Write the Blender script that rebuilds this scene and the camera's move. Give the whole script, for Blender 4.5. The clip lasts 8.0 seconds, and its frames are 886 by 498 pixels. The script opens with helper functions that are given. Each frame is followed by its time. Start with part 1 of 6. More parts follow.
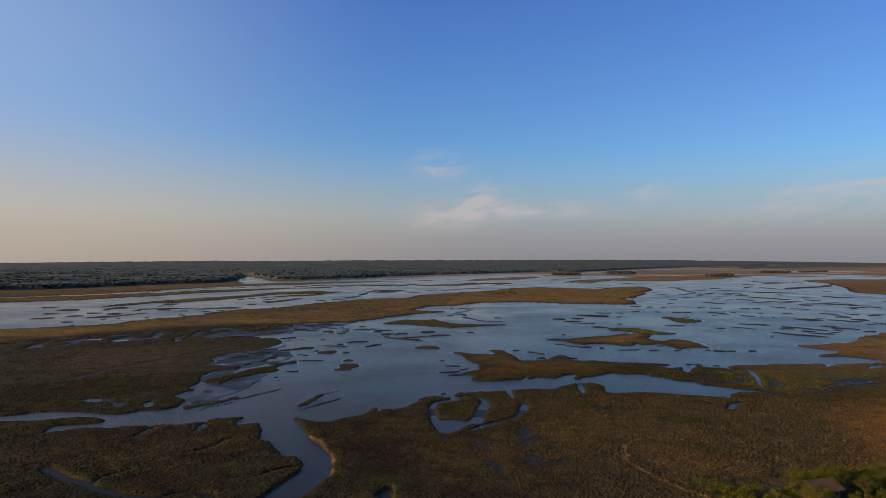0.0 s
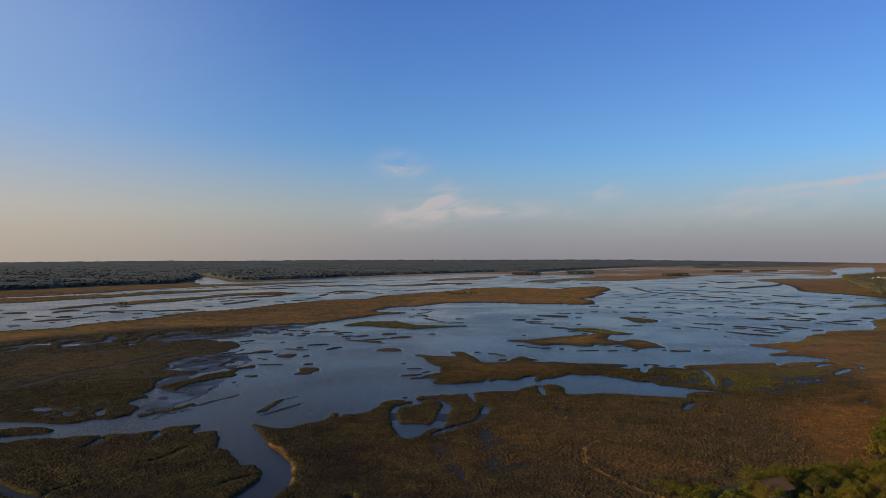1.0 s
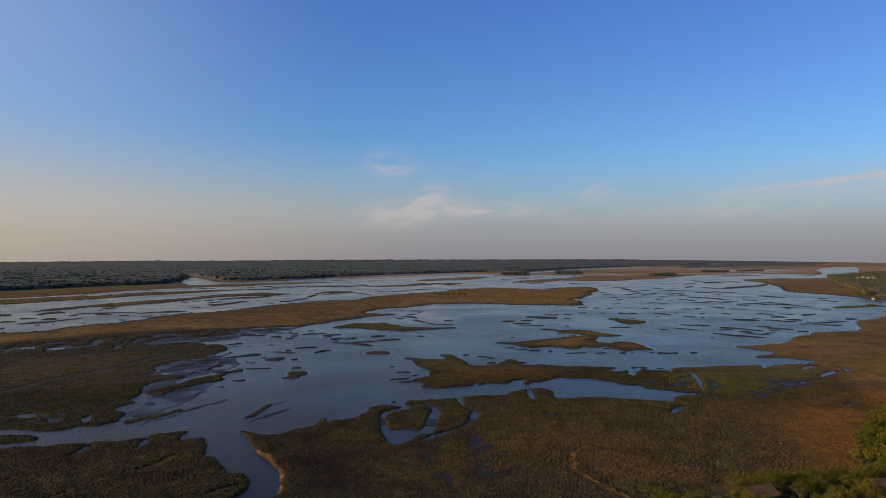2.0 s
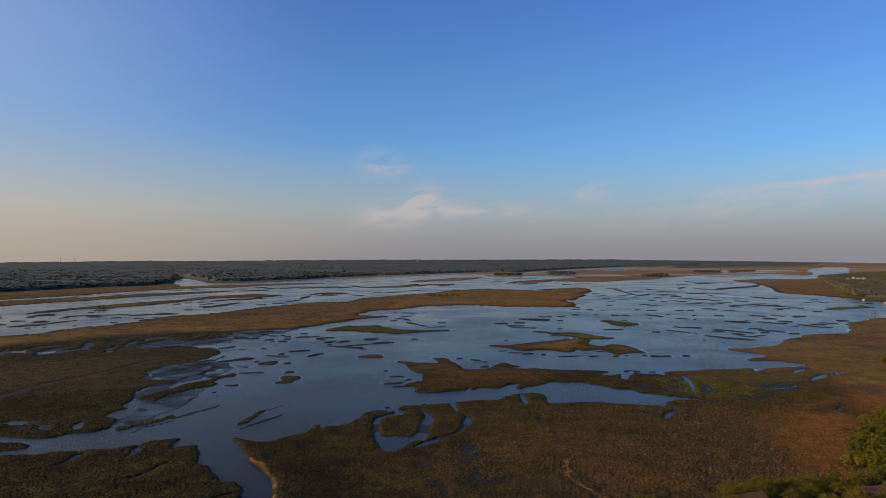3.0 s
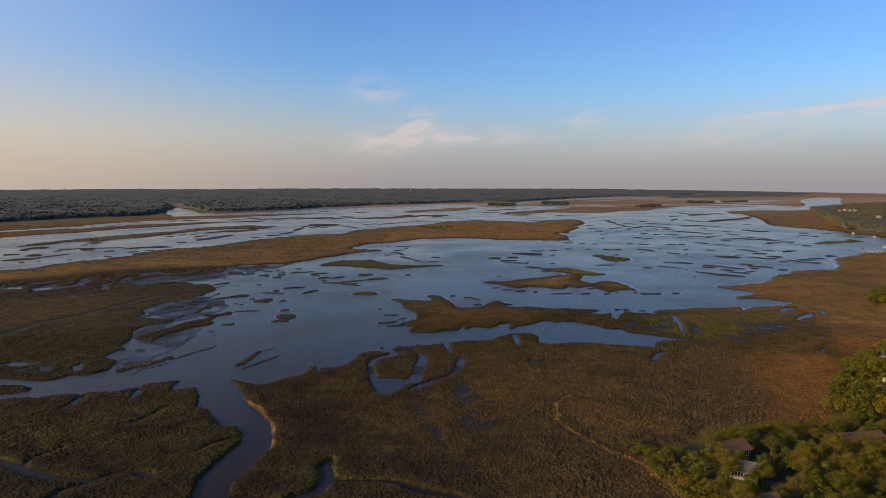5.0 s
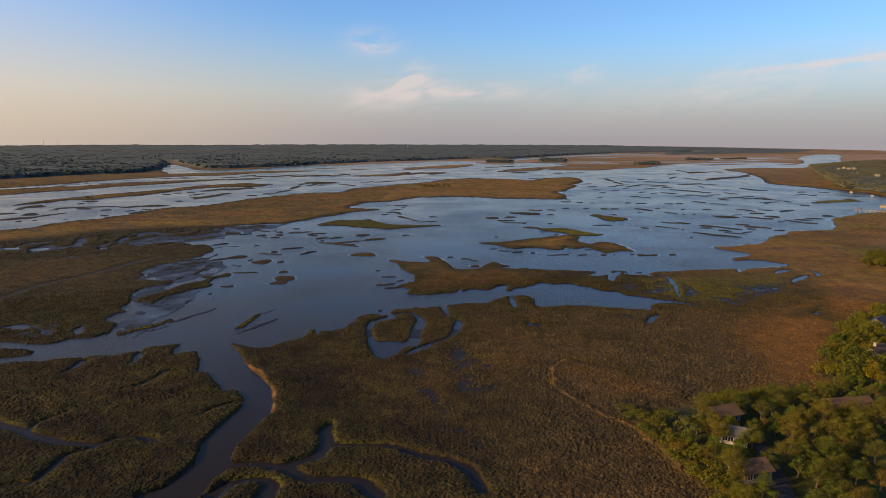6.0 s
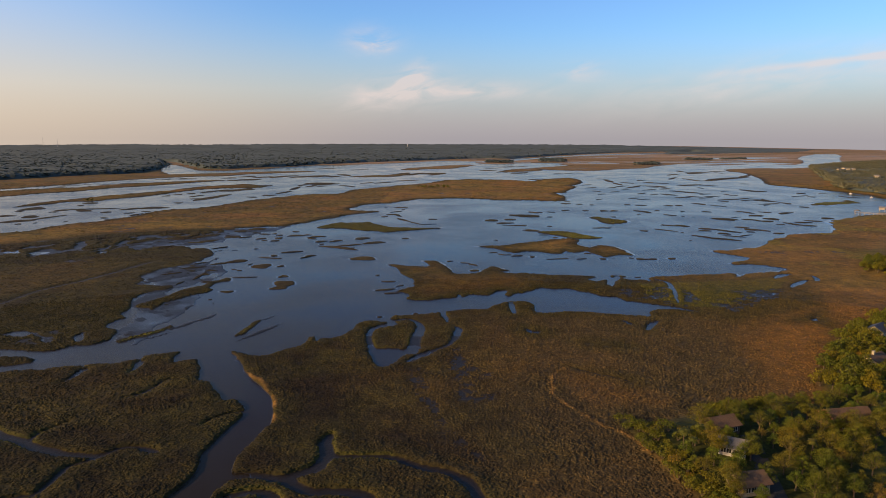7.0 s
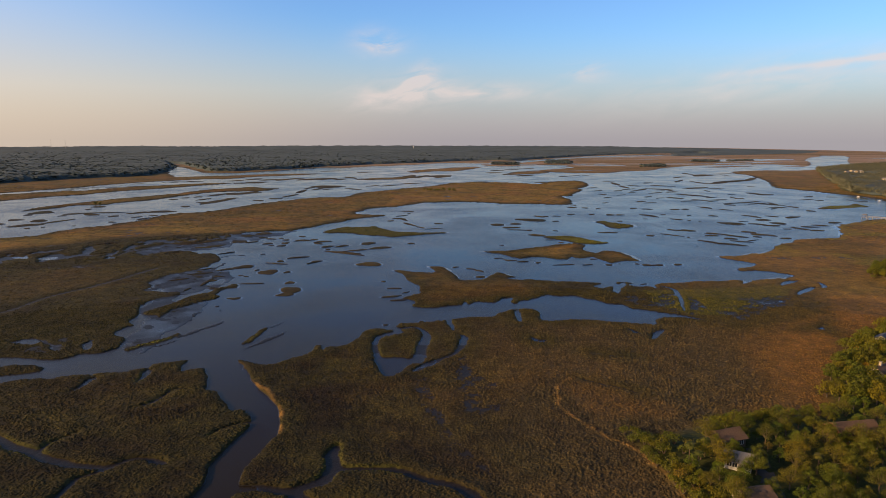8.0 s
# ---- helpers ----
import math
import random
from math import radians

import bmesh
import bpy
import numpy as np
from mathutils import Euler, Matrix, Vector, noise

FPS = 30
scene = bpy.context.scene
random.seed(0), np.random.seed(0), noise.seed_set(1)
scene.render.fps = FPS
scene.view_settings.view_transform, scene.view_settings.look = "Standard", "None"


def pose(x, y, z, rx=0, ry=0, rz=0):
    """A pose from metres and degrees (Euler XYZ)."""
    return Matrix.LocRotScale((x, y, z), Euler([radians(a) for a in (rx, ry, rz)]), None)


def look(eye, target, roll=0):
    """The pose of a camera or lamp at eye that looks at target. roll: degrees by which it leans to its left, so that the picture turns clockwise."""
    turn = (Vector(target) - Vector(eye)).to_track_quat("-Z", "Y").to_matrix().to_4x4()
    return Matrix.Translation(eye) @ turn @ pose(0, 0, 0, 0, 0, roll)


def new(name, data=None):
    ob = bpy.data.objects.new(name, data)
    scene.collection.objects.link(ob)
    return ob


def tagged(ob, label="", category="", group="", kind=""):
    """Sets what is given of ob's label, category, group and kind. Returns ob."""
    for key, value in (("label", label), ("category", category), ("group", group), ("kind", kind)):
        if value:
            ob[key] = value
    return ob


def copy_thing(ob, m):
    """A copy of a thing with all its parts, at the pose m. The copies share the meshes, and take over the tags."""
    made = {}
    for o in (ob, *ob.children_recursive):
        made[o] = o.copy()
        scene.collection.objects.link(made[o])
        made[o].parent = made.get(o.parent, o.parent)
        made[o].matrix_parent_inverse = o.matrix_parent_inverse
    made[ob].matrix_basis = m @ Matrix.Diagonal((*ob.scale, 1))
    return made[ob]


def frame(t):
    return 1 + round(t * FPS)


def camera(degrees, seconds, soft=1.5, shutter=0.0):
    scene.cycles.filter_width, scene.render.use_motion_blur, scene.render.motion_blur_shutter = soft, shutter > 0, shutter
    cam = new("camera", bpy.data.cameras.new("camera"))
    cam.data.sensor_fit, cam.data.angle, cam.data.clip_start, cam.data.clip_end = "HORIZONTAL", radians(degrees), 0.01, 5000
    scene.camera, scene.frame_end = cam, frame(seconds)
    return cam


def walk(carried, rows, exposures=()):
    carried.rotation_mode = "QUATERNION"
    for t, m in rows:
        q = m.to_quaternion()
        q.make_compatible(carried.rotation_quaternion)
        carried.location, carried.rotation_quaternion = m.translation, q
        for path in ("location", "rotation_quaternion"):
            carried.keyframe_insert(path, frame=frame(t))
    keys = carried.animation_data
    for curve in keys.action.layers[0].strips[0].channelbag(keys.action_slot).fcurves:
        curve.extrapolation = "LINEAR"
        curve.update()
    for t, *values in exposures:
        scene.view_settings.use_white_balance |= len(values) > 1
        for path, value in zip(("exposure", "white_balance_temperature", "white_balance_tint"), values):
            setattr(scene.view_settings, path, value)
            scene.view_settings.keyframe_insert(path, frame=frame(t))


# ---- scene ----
# ---- camera: a drone that climbs on the spot, swings to its right and tips down ----
cam = camera(67.88, 8.0, soft=0.5)
PATH = [
    (0.0, 0.00, 0.00, 60.00, 5.74, 0.77, 0.06), (0.2, -0.10, 0.17, 60.33, 4.60, 0.76, 0.07),
    (0.5, -0.20, 0.40, 60.82, 3.28, 0.73, 0.08), (1.0, -0.25, 0.48, 61.68, 2.36, 0.72, 0.08),
    (1.5, -0.25, 0.55, 62.78, 1.82, 0.68, 0.09), (3.0, -0.35, 0.50, 66.23, 0.80, 0.66, 0.11),
    (3.5, -0.42, 0.55, 67.68, 0.58, 0.60, 0.10), (3.7, -0.44, 0.62, 68.28, 0.52, 0.11, 0.10),
    (3.9, -0.45, 0.70, 68.90, 0.47, -0.81, 0.10), (4.0, -0.46, 0.75, 69.25, 0.44, -1.58, 0.09),
    (4.2, -0.48, 0.85, 70.05, 0.40, -3.23, 0.06), (4.4, -0.50, 0.95, 70.95, 0.36, -4.65, 0.02),
    (4.5, -0.52, 1.00, 71.38, 0.34, -5.08, 0.00), (4.7, -0.54, 1.02, 72.03, 0.30, -5.22, -0.03),
    (5.8, -0.62, 1.05, 75.55, 0.06, -8.60, -0.15), (6.0, -0.63, 1.05, 76.21, 0.03, -9.39, -0.16),
    (6.2, -0.63, 1.05, 76.92, 0.01, -9.51, -0.17), (6.5, -0.64, 1.05, 77.93, 0.00, -9.52, -0.18),
    (7.0, -0.62, 1.00, 79.57, 0.00, -9.465, -0.17), (7.5, -0.63, 1.00, 81.21, 0.00, -9.44, -0.17),
    (7.8, -0.66, 0.90, 82.18, 0.21, -9.39, -0.15), (8.0, -0.70, 0.80, 82.82, 0.50, -9.37, -0.13),
]
walk(cam, [(t, pose(x, y, z, 90 + pitch, roll, yaw)) for t, x, y, z, yaw, pitch, roll in PATH],
     exposures=[(0.0, -0.26, 6500, 10), (3.5, -0.26, 6500, 10), (4.5, -0.05, 6750, 12), (6.0, 0.2, 7000, 13), (6.5, 0.26, 7000, 13), (8.0, 0.26, 7000, 13)])

# ---- sky and sun: low evening sun over the left shoulder ----
SUN_ELEV, SUN_AZ = radians(16), radians(-112)      # azimuth from +y, clockwise


def nodes_of(tree):
    tree.nodes.clear()

    def add(kind, **inputs):
        n = tree.nodes.new(kind)
        for key, value in inputs.items():
            n.inputs[key.replace("_", " ")].default_value = value
        return n
    return add, tree.links.new


world = bpy.data.worlds.new("evening_sky")
scene.world = world
world.use_nodes = True
N, L = nodes_of(world.node_tree)
sky = N("ShaderNodeTexSky")
sky.sky_type, sky.sun_disc = "NISHITA", False
sky.sun_elevation, sky.sun_rotation = SUN_ELEV, SUN_AZ
sky.altitude, sky.air_density, sky.dust_density, sky.ozone_density = 50, 1.0, 1.2, 2.5
coord = N("ShaderNodeTexCoord")
sep = N("ShaderNodeSeparateXYZ")
L(coord.outputs["Generated"], sep.inputs[0])
toward = N("ShaderNodeVectorMath")
toward.operation = "DOT_PRODUCT"
toward.inputs[1].default_value = (math.sin(SUN_AZ), math.cos(SUN_AZ), 0.0)
L(coord.outputs["Generated"], toward.inputs[0])
tint = N("ShaderNodeMix")
tint.data_type, tint.blend_type = "RGBA", "MULTIPLY"
tint.inputs[0].default_value = 1.0
air = N("ShaderNodeValToRGB")
steps = air.color_ramp.elements
steps.new(0.5)
for k, (at, colour) in enumerate(((0.08, (0.37, 0.535, 0.69)), (0.36, (0.318, 0.468, 0.785)), (0.50, (0.25, 0.27, 0.30)))):
    steps[k].position, steps[k].color = at, (*colour, 1)
L(sep.outputs["Z"], air.inputs[0])
boost = N("ShaderNodeMix")
boost.data_type, boost.blend_type = "RGBA", "MULTIPLY"
boost.inputs[0].default_value, boost.inputs[7].default_value = 1.0, (2.80, 2.80, 2.80, 1)
away = N("ShaderNodeMapRange", From_Min=-0.85, From_Max=-0.25, To_Min=0.92, To_Max=1.0)
L(toward.outputs["Value"], away.inputs["Value"])
dim = N("ShaderNodeMix")
dim.data_type, dim.blend_type = "RGBA", "MULTIPLY"
dim.inputs[0].default_value = 1.0
L(air.outputs[0], dim.inputs[6])
L(away.outputs[0], dim.inputs[7])
L(dim.outputs[2], boost.inputs[6])
L(boost.outputs[2], tint.inputs[7])
L(sky.outputs[0], tint.inputs[6])
# a pale veil high up towards the sun
veil = N("ShaderNodeMapRange", From_Min=-0.25, From_Max=0.45, To_Min=0.0, To_Max=0.72)
veil.interpolation_type = "SMOOTHSTEP"
L(toward.outputs["Value"], veil.inputs["Value"])
fade = N("ShaderNodeMapRange", From_Min=0.3, From_Max=0.75, To_Min=1.0, To_Max=0.0)
L(sep.outputs["Z"], fade.inputs["Value"])
both = N("ShaderNodeMath")
both.operation = "MULTIPLY"
L(veil.outputs[0], both.inputs[0])
L(fade.outputs[0], both.inputs[1])
vmix = N("ShaderNodeMix")
vmix.data_type = "RGBA"
vmix.inputs[7].default_value = (3.9, 5.4, 8.0, 1)
L(both.outputs[0], vmix.inputs[0])
L(tint.outputs[2], vmix.inputs[6])
# the haze low over the horizon, warmer and brighter towards the sun, greyer right on the horizon
haze = N("ShaderNodeMapRange", From_Min=0.0, From_Max=0.165, To_Min=0.93, To_Max=0.0)
haze.interpolation_type = "SMOOTHSTEP"
deep = N("ShaderNodeMapRange", From_Min=-0.5, From_Max=0.3, To_Min=1.0, To_Max=0.74)
L(toward.outputs["Value"], deep.inputs["Value"])
level = N("ShaderNodeMath")
level.operation = "MULTIPLY"
L(sep.outputs["Z"], level.inputs[0])
L(deep.outputs[0], level.inputs[1])
L(level.outputs[0], haze.inputs["Value"])
glow = N("ShaderNodeMapRange", From_Min=-0.45, From_Max=0.35, To_Min=0.0, To_Max=1.0)
glow.interpolation_type = "SMOOTHSTEP"
L(toward.outputs["Value"], glow.inputs["Value"])
height = N("ShaderNodeMapRange", From_Min=0.0, From_Max=0.07, To_Min=0.0, To_Max=1.0)
L(sep.outputs["Z"], height.inputs["Value"])
bands = []
for low, high in (((3.2, 3.05, 3.4), (4.4, 4.15, 4.3)), ((5.2, 4.35, 3.5), (6.6, 5.5, 4.05))):
    band = N("ShaderNodeMix")
    band.data_type = "RGBA"
    band.inputs[6].default_value, band.inputs[7].default_value = (*low, 1), (*high, 1)
    L(height.outputs[0], band.inputs[0])
    bands.append(band.outputs[2])
hcol = N("ShaderNodeMix")
hcol.data_type = "RGBA"
L(bands[0], hcol.inputs[6])
L(bands[1], hcol.inputs[7])
L(glow.outputs[0], hcol.inputs[0])
hmix = N("ShaderNodeMix")
hmix.data_type = "RGBA"
L(haze.outputs[0], hmix.inputs[0])
L(vmix.outputs[2], hmix.inputs[6])
L(hcol.outputs[2], hmix.inputs[7])
# thin evening clouds low over the horizon


def calc(op, a, b=0.0, c=0.0):
    n = N("ShaderNodeMath")
    n.operation = op
    for k, v in enumerate((a, b, c)):
        if isinstance(v, (int, float)):
            n.inputs[k].default_value = v
        else:
            L(v, n.inputs[k])
    return n.outputs[0]


azim = calc("ARCTAN2", sep.outputs["X"], sep.outputs["Y"])
elev = calc("ARCSINE", sep.outputs["Z"])
plane = N("ShaderNodeCombineXYZ")
L(calc("MULTIPLY", azim, 11.0), plane.inputs[0])
L(calc("ADD", calc("MULTIPLY", elev, 34.0), calc("MULTIPLY", azim, -5.0)), plane.inputs[1])
wisp = N("ShaderNodeTexNoise", Scale=1.3, Detail=6.0, Roughness=0.55, Distortion=0.5)
L(plane.outputs[0], wisp.inputs["Vector"])


def cloud(at, up, wide, high, slope=0.0):
    """A soft bank of cloud round one bearing and height, in radians."""
    u = calc("DIVIDE", calc("SUBTRACT", azim, at), wide)
    v = calc("DIVIDE", calc("SUBTRACT", calc("SUBTRACT", elev, up), calc("MULTIPLY", calc("SUBTRACT", azim, at), slope)), high)
    return calc("EXPONENT", calc("MULTIPLY", calc("ADD", calc("MULTIPLY", u, u), calc("MULTIPLY", v, v)), -1.0))


banks = cloud(-0.075, 0.068, 0.075, 0.022, 0.12)
for k in (cloud(-0.045, 0.090, 0.026, 0.017, 0.6), cloud(-0.05, 0.084, 0.02, 0.010, 0.3), cloud(-0.105, 0.140, 0.034, 0.016), cloud(-0.092, 0.136, 0.016, 0.008), cloud(0.03, 0.070, 0.10, 0.012),
          calc("MULTIPLY", cloud(0.47, 0.084, 0.22, 0.026, 0.12), 0.55), cloud(0.20, 0.098, 0.03, 0.012)):
    banks = calc("ADD", banks, k)
fluff = N("ShaderNodeMapRange", From_Min=0.36, From_Max=0.78, To_Min=0.0, To_Max=1.0)
L(wisp.outputs["Fac"], fluff.inputs["Value"])
streak = calc("MULTIPLY", cloud(0.57, 0.1035, 0.13, 0.0042, 0.08), calc("ADD", calc("MULTIPLY", fluff.outputs[0], 0.6), 0.5))
amount = calc("MINIMUM", calc("ADD", calc("MULTIPLY", banks, fluff.outputs[0]), streak), 0.62)
cmix = N("ShaderNodeMix")
cmix.data_type = "RGBA"
cmix.inputs[7].default_value = (6.7, 5.9, 5.8, 1)
L(amount, cmix.inputs[0])
L(hmix.outputs[2], cmix.inputs[6])
bg = N("ShaderNodeBackground", Strength=0.10)
L(cmix.outputs[2], bg.inputs["Color"])
L(bg.outputs[0], N("ShaderNodeOutputWorld").inputs[0])

sun_data = bpy.data.lights.new("sun", "SUN")
sun_data.energy, sun_data.angle, sun_data.color = 5.0, radians(0.6), (1.0, 0.66, 0.33)
sun = new("sun", sun_data)
sd = Vector((math.sin(SUN_AZ) * math.cos(SUN_ELEV), math.cos(SUN_AZ) * math.cos(SUN_ELEV), math.sin(SUN_ELEV)))
sun.matrix_world = look(sd * 500, (0, 0, 0))


# ---- materials ----
def material(name):
    m = bpy.data.materials.new(name)
    m.use_nodes = True
    add, link = nodes_of(m.node_tree)
    out = add("ShaderNodeOutputMaterial")
    b = add("ShaderNodeBsdfPrincipled")
    link(b.outputs[0], out.inputs[0])
    return m, add, link, b


def ramp(add, link, source, stops):
    r = add("ShaderNodeValToRGB")
    e = r.color_ramp.elements
    while len(e) < len(stops):
        e.new(0.5)
    for k, (p, c) in enumerate(stops):
        e[k].position, e[k].color = p, (*c, 1)
    link(source, r.inputs[0])
    return r.outputs[0]


def mixed(add, link, fac, a, b, blend="MIX"):
    m = add("ShaderNodeMix")
    m.data_type, m.blend_type = "RGBA", blend
    for sock, v in ((m.inputs[0], fac), (m.inputs[6], a), (m.inputs[7], b)):
        if isinstance(v, (int, float)):
            sock.default_value = v
        elif isinstance(v, tuple):
            sock.default_value = (*v, 1)
        else:
            link(v, sock)
    return m.outputs[2]


def surface(name, dark, light, scale=3.0, rough=0.85, bump=0.3, bump_scale=12.0, large=0.15, per_object=0.0, metal=0.0):
    """A plain weathered surface with grain, stains and fine relief."""
    m, add, link, b = material(name)
    geo = add("ShaderNodeNewGeometry")
    n1 = add("ShaderNodeTexNoise", Scale=scale, Detail=6.0, Roughness=0.6)
    link(geo.outputs["Position"], n1.inputs["Vector"])
    col = ramp(add, link, n1.outputs["Fac"], [(0.3, dark), (0.7, light)])
    n2 = add("ShaderNodeTexNoise", Scale=large, Detail=3.0)
    link(geo.outputs["Position"], n2.inputs["Vector"])
    shade = ramp(add, link, n2.outputs["Fac"], [(0.3, (0.72, 0.72, 0.72)), (0.7, (1.15, 1.12, 1.08))])
    col = mixed(add, link, 1.0, col, shade, "MULTIPLY")
    if per_object:
        info = add("ShaderNodeObjectInfo")
        tone = ramp(add, link, info.outputs["Random"], [(0.0, (1 - per_object,) * 3), (1.0, (1 + per_object, 1 + per_object * 0.8, 1 + per_object * 0.3))])
        col = mixed(add, link, 1.0, col, tone, "MULTIPLY")
    link(col, b.inputs["Base Color"])
    b.inputs["Roughness"].default_value, b.inputs["Metallic"].default_value = rough, metal
    b.inputs["Specular IOR Level"].default_value = 0.5 if rough < 0.7 else 0.25
    if bump:
        n3 = add("ShaderNodeTexNoise", Scale=bump_scale, Detail=4.0)
        link(geo.outputs["Position"], n3.inputs["Vector"])
        bn = add("ShaderNodeBump", Strength=bump, Distance=0.1)
        link(n3.outputs["Fac"], bn.inputs["Height"])
        link(bn.outputs[0], b.inputs["Normal"])
    return m


def marsh_material():
    """Cordgrass, needlerush and bare mud, told apart by the cover attribute of the sheet."""
    m, add, link, b = material("marsh")
    geo = add("ShaderNodeNewGeometry")
    cover = add("ShaderNodeAttribute")
    cover.attribute_name = "cover"
    sp = add("ShaderNodeSeparateColor")
    link(cover.outputs["Color"], sp.inputs[0])
    fine = add("ShaderNodeTexNoise", Scale=0.9, Detail=7.0, Roughness=0.65)
    wide = add("ShaderNodeTexNoise", Scale=0.035, Detail=5.0, Roughness=0.6)
    for n in (fine, wide):
        link(geo.outputs["Position"], n.inputs["Vector"])
    brown = ramp(add, link, fine.outputs["Fac"], [(0.28, (0.0105, 0.0068, 0.0034)), (0.5, (0.0205, 0.0138, 0.0066)), (0.75, (0.037, 0.0258, 0.0125))])
    olive = ramp(add, link, fine.outputs["Fac"], [(0.28, (0.017, 0.0145, 0.0044)), (0.5, (0.038, 0.0330, 0.0090)), (0.75, (0.073, 0.062, 0.018))])
    rust = ramp(add, link, fine.outputs["Fac"], [(0.28, (0.13, 0.064, 0.019)), (0.5, (0.222, 0.117, 0.034)), (0.75, (0.30, 0.164, 0.050))])
    isle = ramp(add, link, geo.outputs["Random Per Island"], [(0.0, (0.74, 0.77, 0.77)), (0.6, (1.0, 1.0, 1.0)), (1.0, (1.30, 1.25, 1.12))])
    mid = add("ShaderNodeTexNoise", Scale=0.012, Detail=6.0, Roughness=0.62)
    link(geo.outputs["Position"], mid.inputs["Vector"])
    gold = ramp(add, link, fine.outputs["Fac"], [(0.28, (0.095, 0.064, 0.013)), (0.5, (0.18, 0.120, 0.026)), (0.75, (0.26, 0.180, 0.045))])
    rust = mixed(add, link, ramp(add, link, mid.outputs["Fac"], [(0.37, (0.0, 0.0, 0.0)), (0.56, (0.95, 0.95, 0.95))]), rust, gold)
    coarse = add("ShaderNodeTexNoise", Scale=0.14, Detail=5.0, Roughness=0.6)
    link(geo.outputs["Position"], coarse.inputs["Vector"])
    blot = ramp(add, link, coarse.outputs["Fac"], [(0.3, (0.62, 0.68, 0.68)), (0.5, (1.0, 1.0, 1.0)), (0.7, (1.36, 1.26, 1.10))])
    patch = ramp(add, link, wide.outputs["Fac"], [(0.41, (0.0, 0.0, 0.0)), (0.62, (1.0, 1.0, 1.0))])
    col = mixed(add, link, patch, brown, olive)
    xyz = add("ShaderNodeSeparateXYZ")
    link(geo.outputs["Position"], xyz.inputs[0])
    dun = ramp(add, link, fine.outputs["Fac"], [(0.28, (0.030, 0.0216, 0.0100)), (0.5, (0.062, 0.0455, 0.0205)), (0.75, (0.118, 0.089, 0.043))])
    shoreward = add("ShaderNodeMapRange", From_Min=-25.0, From_Max=45.0, To_Min=0.0, To_Max=0.85)
    link(xyz.outputs["X"], shoreward.inputs["Value"])
    nearby = add("ShaderNodeMapRange", From_Min=290.0, From_Max=360.0, To_Min=1.0, To_Max=0.0)
    link(xyz.outputs["Y"], nearby.inputs["Value"])
    zoned = add("ShaderNodeMath")
    zoned.operation = "MULTIPLY"
    link(shoreward.outputs[0], zoned.inputs[0])
    link(nearby.outputs[0], zoned.inputs[1])
    col = mixed(add, link, zoned.outputs[0], col, dun)
    swathe = add("ShaderNodeTexNoise", Scale=0.022, Detail=5.0, Roughness=0.65, Distortion=1.2)
    link(geo.outputs["Position"], swathe.inputs["Vector"])
    rust = mixed(add, link, 1.0, rust, ramp(add, link, swathe.outputs["Fac"], [(0.36, (0.58, 0.66, 0.66)), (0.5, (0.95, 0.95, 0.95)), (0.64, (1.22, 1.14, 1.02))]), "MULTIPLY")
    russet = ramp(add, link, fine.outputs["Fac"], [(0.28, (0.080, 0.037, 0.0090)), (0.5, (0.142, 0.069, 0.0165)), (0.75, (0.210, 0.107, 0.0280))])
    rust = mixed(add, link, zoned.outputs[0], rust, russet)
    col = mixed(add, link, sp.outputs[1], col, rust)
    col = mixed(add, link, sp.outputs[0], col, olive)
    lush = ramp(add, link, fine.outputs["Fac"], [(0.28, (0.045, 0.050, 0.007)), (0.5, (0.110, 0.110, 0.013)), (0.75, (0.19, 0.172, 0.025))])
    col = mixed(add, link, ramp(add, link, sp.outputs[0], [(0.85, (0.0, 0.0, 0.0)), (1.0, (0.85, 0.85, 0.85))]), col, lush)
    lawn = ramp(add, link, fine.outputs["Fac"], [(0.3, (0.026, 0.030, 0.007)), (0.55, (0.050, 0.055, 0.012)), (0.75, (0.09, 0.085, 0.024))])
    col = mixed(add, link, sp.outputs[2], col, lawn)
    straw_light = ramp(add, link, fine.outputs["Fac"], [(0.3, (0.13, 0.070, 0.020)), (0.7, (0.25, 0.145, 0.045))])
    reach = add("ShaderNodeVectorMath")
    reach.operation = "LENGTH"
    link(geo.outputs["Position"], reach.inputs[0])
    # haze painted into the grass colour: paler from 1500 to 2400 m out
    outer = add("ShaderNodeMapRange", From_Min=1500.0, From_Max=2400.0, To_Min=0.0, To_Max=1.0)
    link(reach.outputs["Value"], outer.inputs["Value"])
    far_haze = ramp(add, link, fine.outputs["Fac"], [(0.3, (0.27, 0.185, 0.125)), (0.7, (0.38, 0.27, 0.185))])
    straw_light = mixed(add, link, outer.outputs[0], straw_light, far_haze)
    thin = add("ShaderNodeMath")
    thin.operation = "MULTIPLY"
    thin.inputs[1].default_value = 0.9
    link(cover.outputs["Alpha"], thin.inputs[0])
    col = mixed(add, link, thin.outputs[0], col, straw_light)
    mud = ramp(add, link, fine.outputs["Fac"], [(0.3, (0.012, 0.0096, 0.0084)), (0.7, (0.025, 0.0205, 0.018))])
    col = mixed(add, link, 1.0, col, isle, "MULTIPLY")
    col = mixed(add, link, 1.0, col, blot, "MULTIPLY")
    bare = add("ShaderNodeMapRange", From_Min=0.09, From_Max=0.19, To_Min=1.0, To_Max=0.0)
    link(xyz.outputs["Z"], bare.inputs["Value"])
    col = mixed(add, link, bare.outputs[0], col, mud)
    link(col, b.inputs["Base Color"])
    sheen = ramp(add, link, xyz.outputs["Z"], [(0.013, (0.14,) * 3), (0.026, (0.50,) * 3), (0.10, (0.60,) * 3), (0.16, (0.92,) * 3)])
    link(sheen, b.inputs["Roughness"])
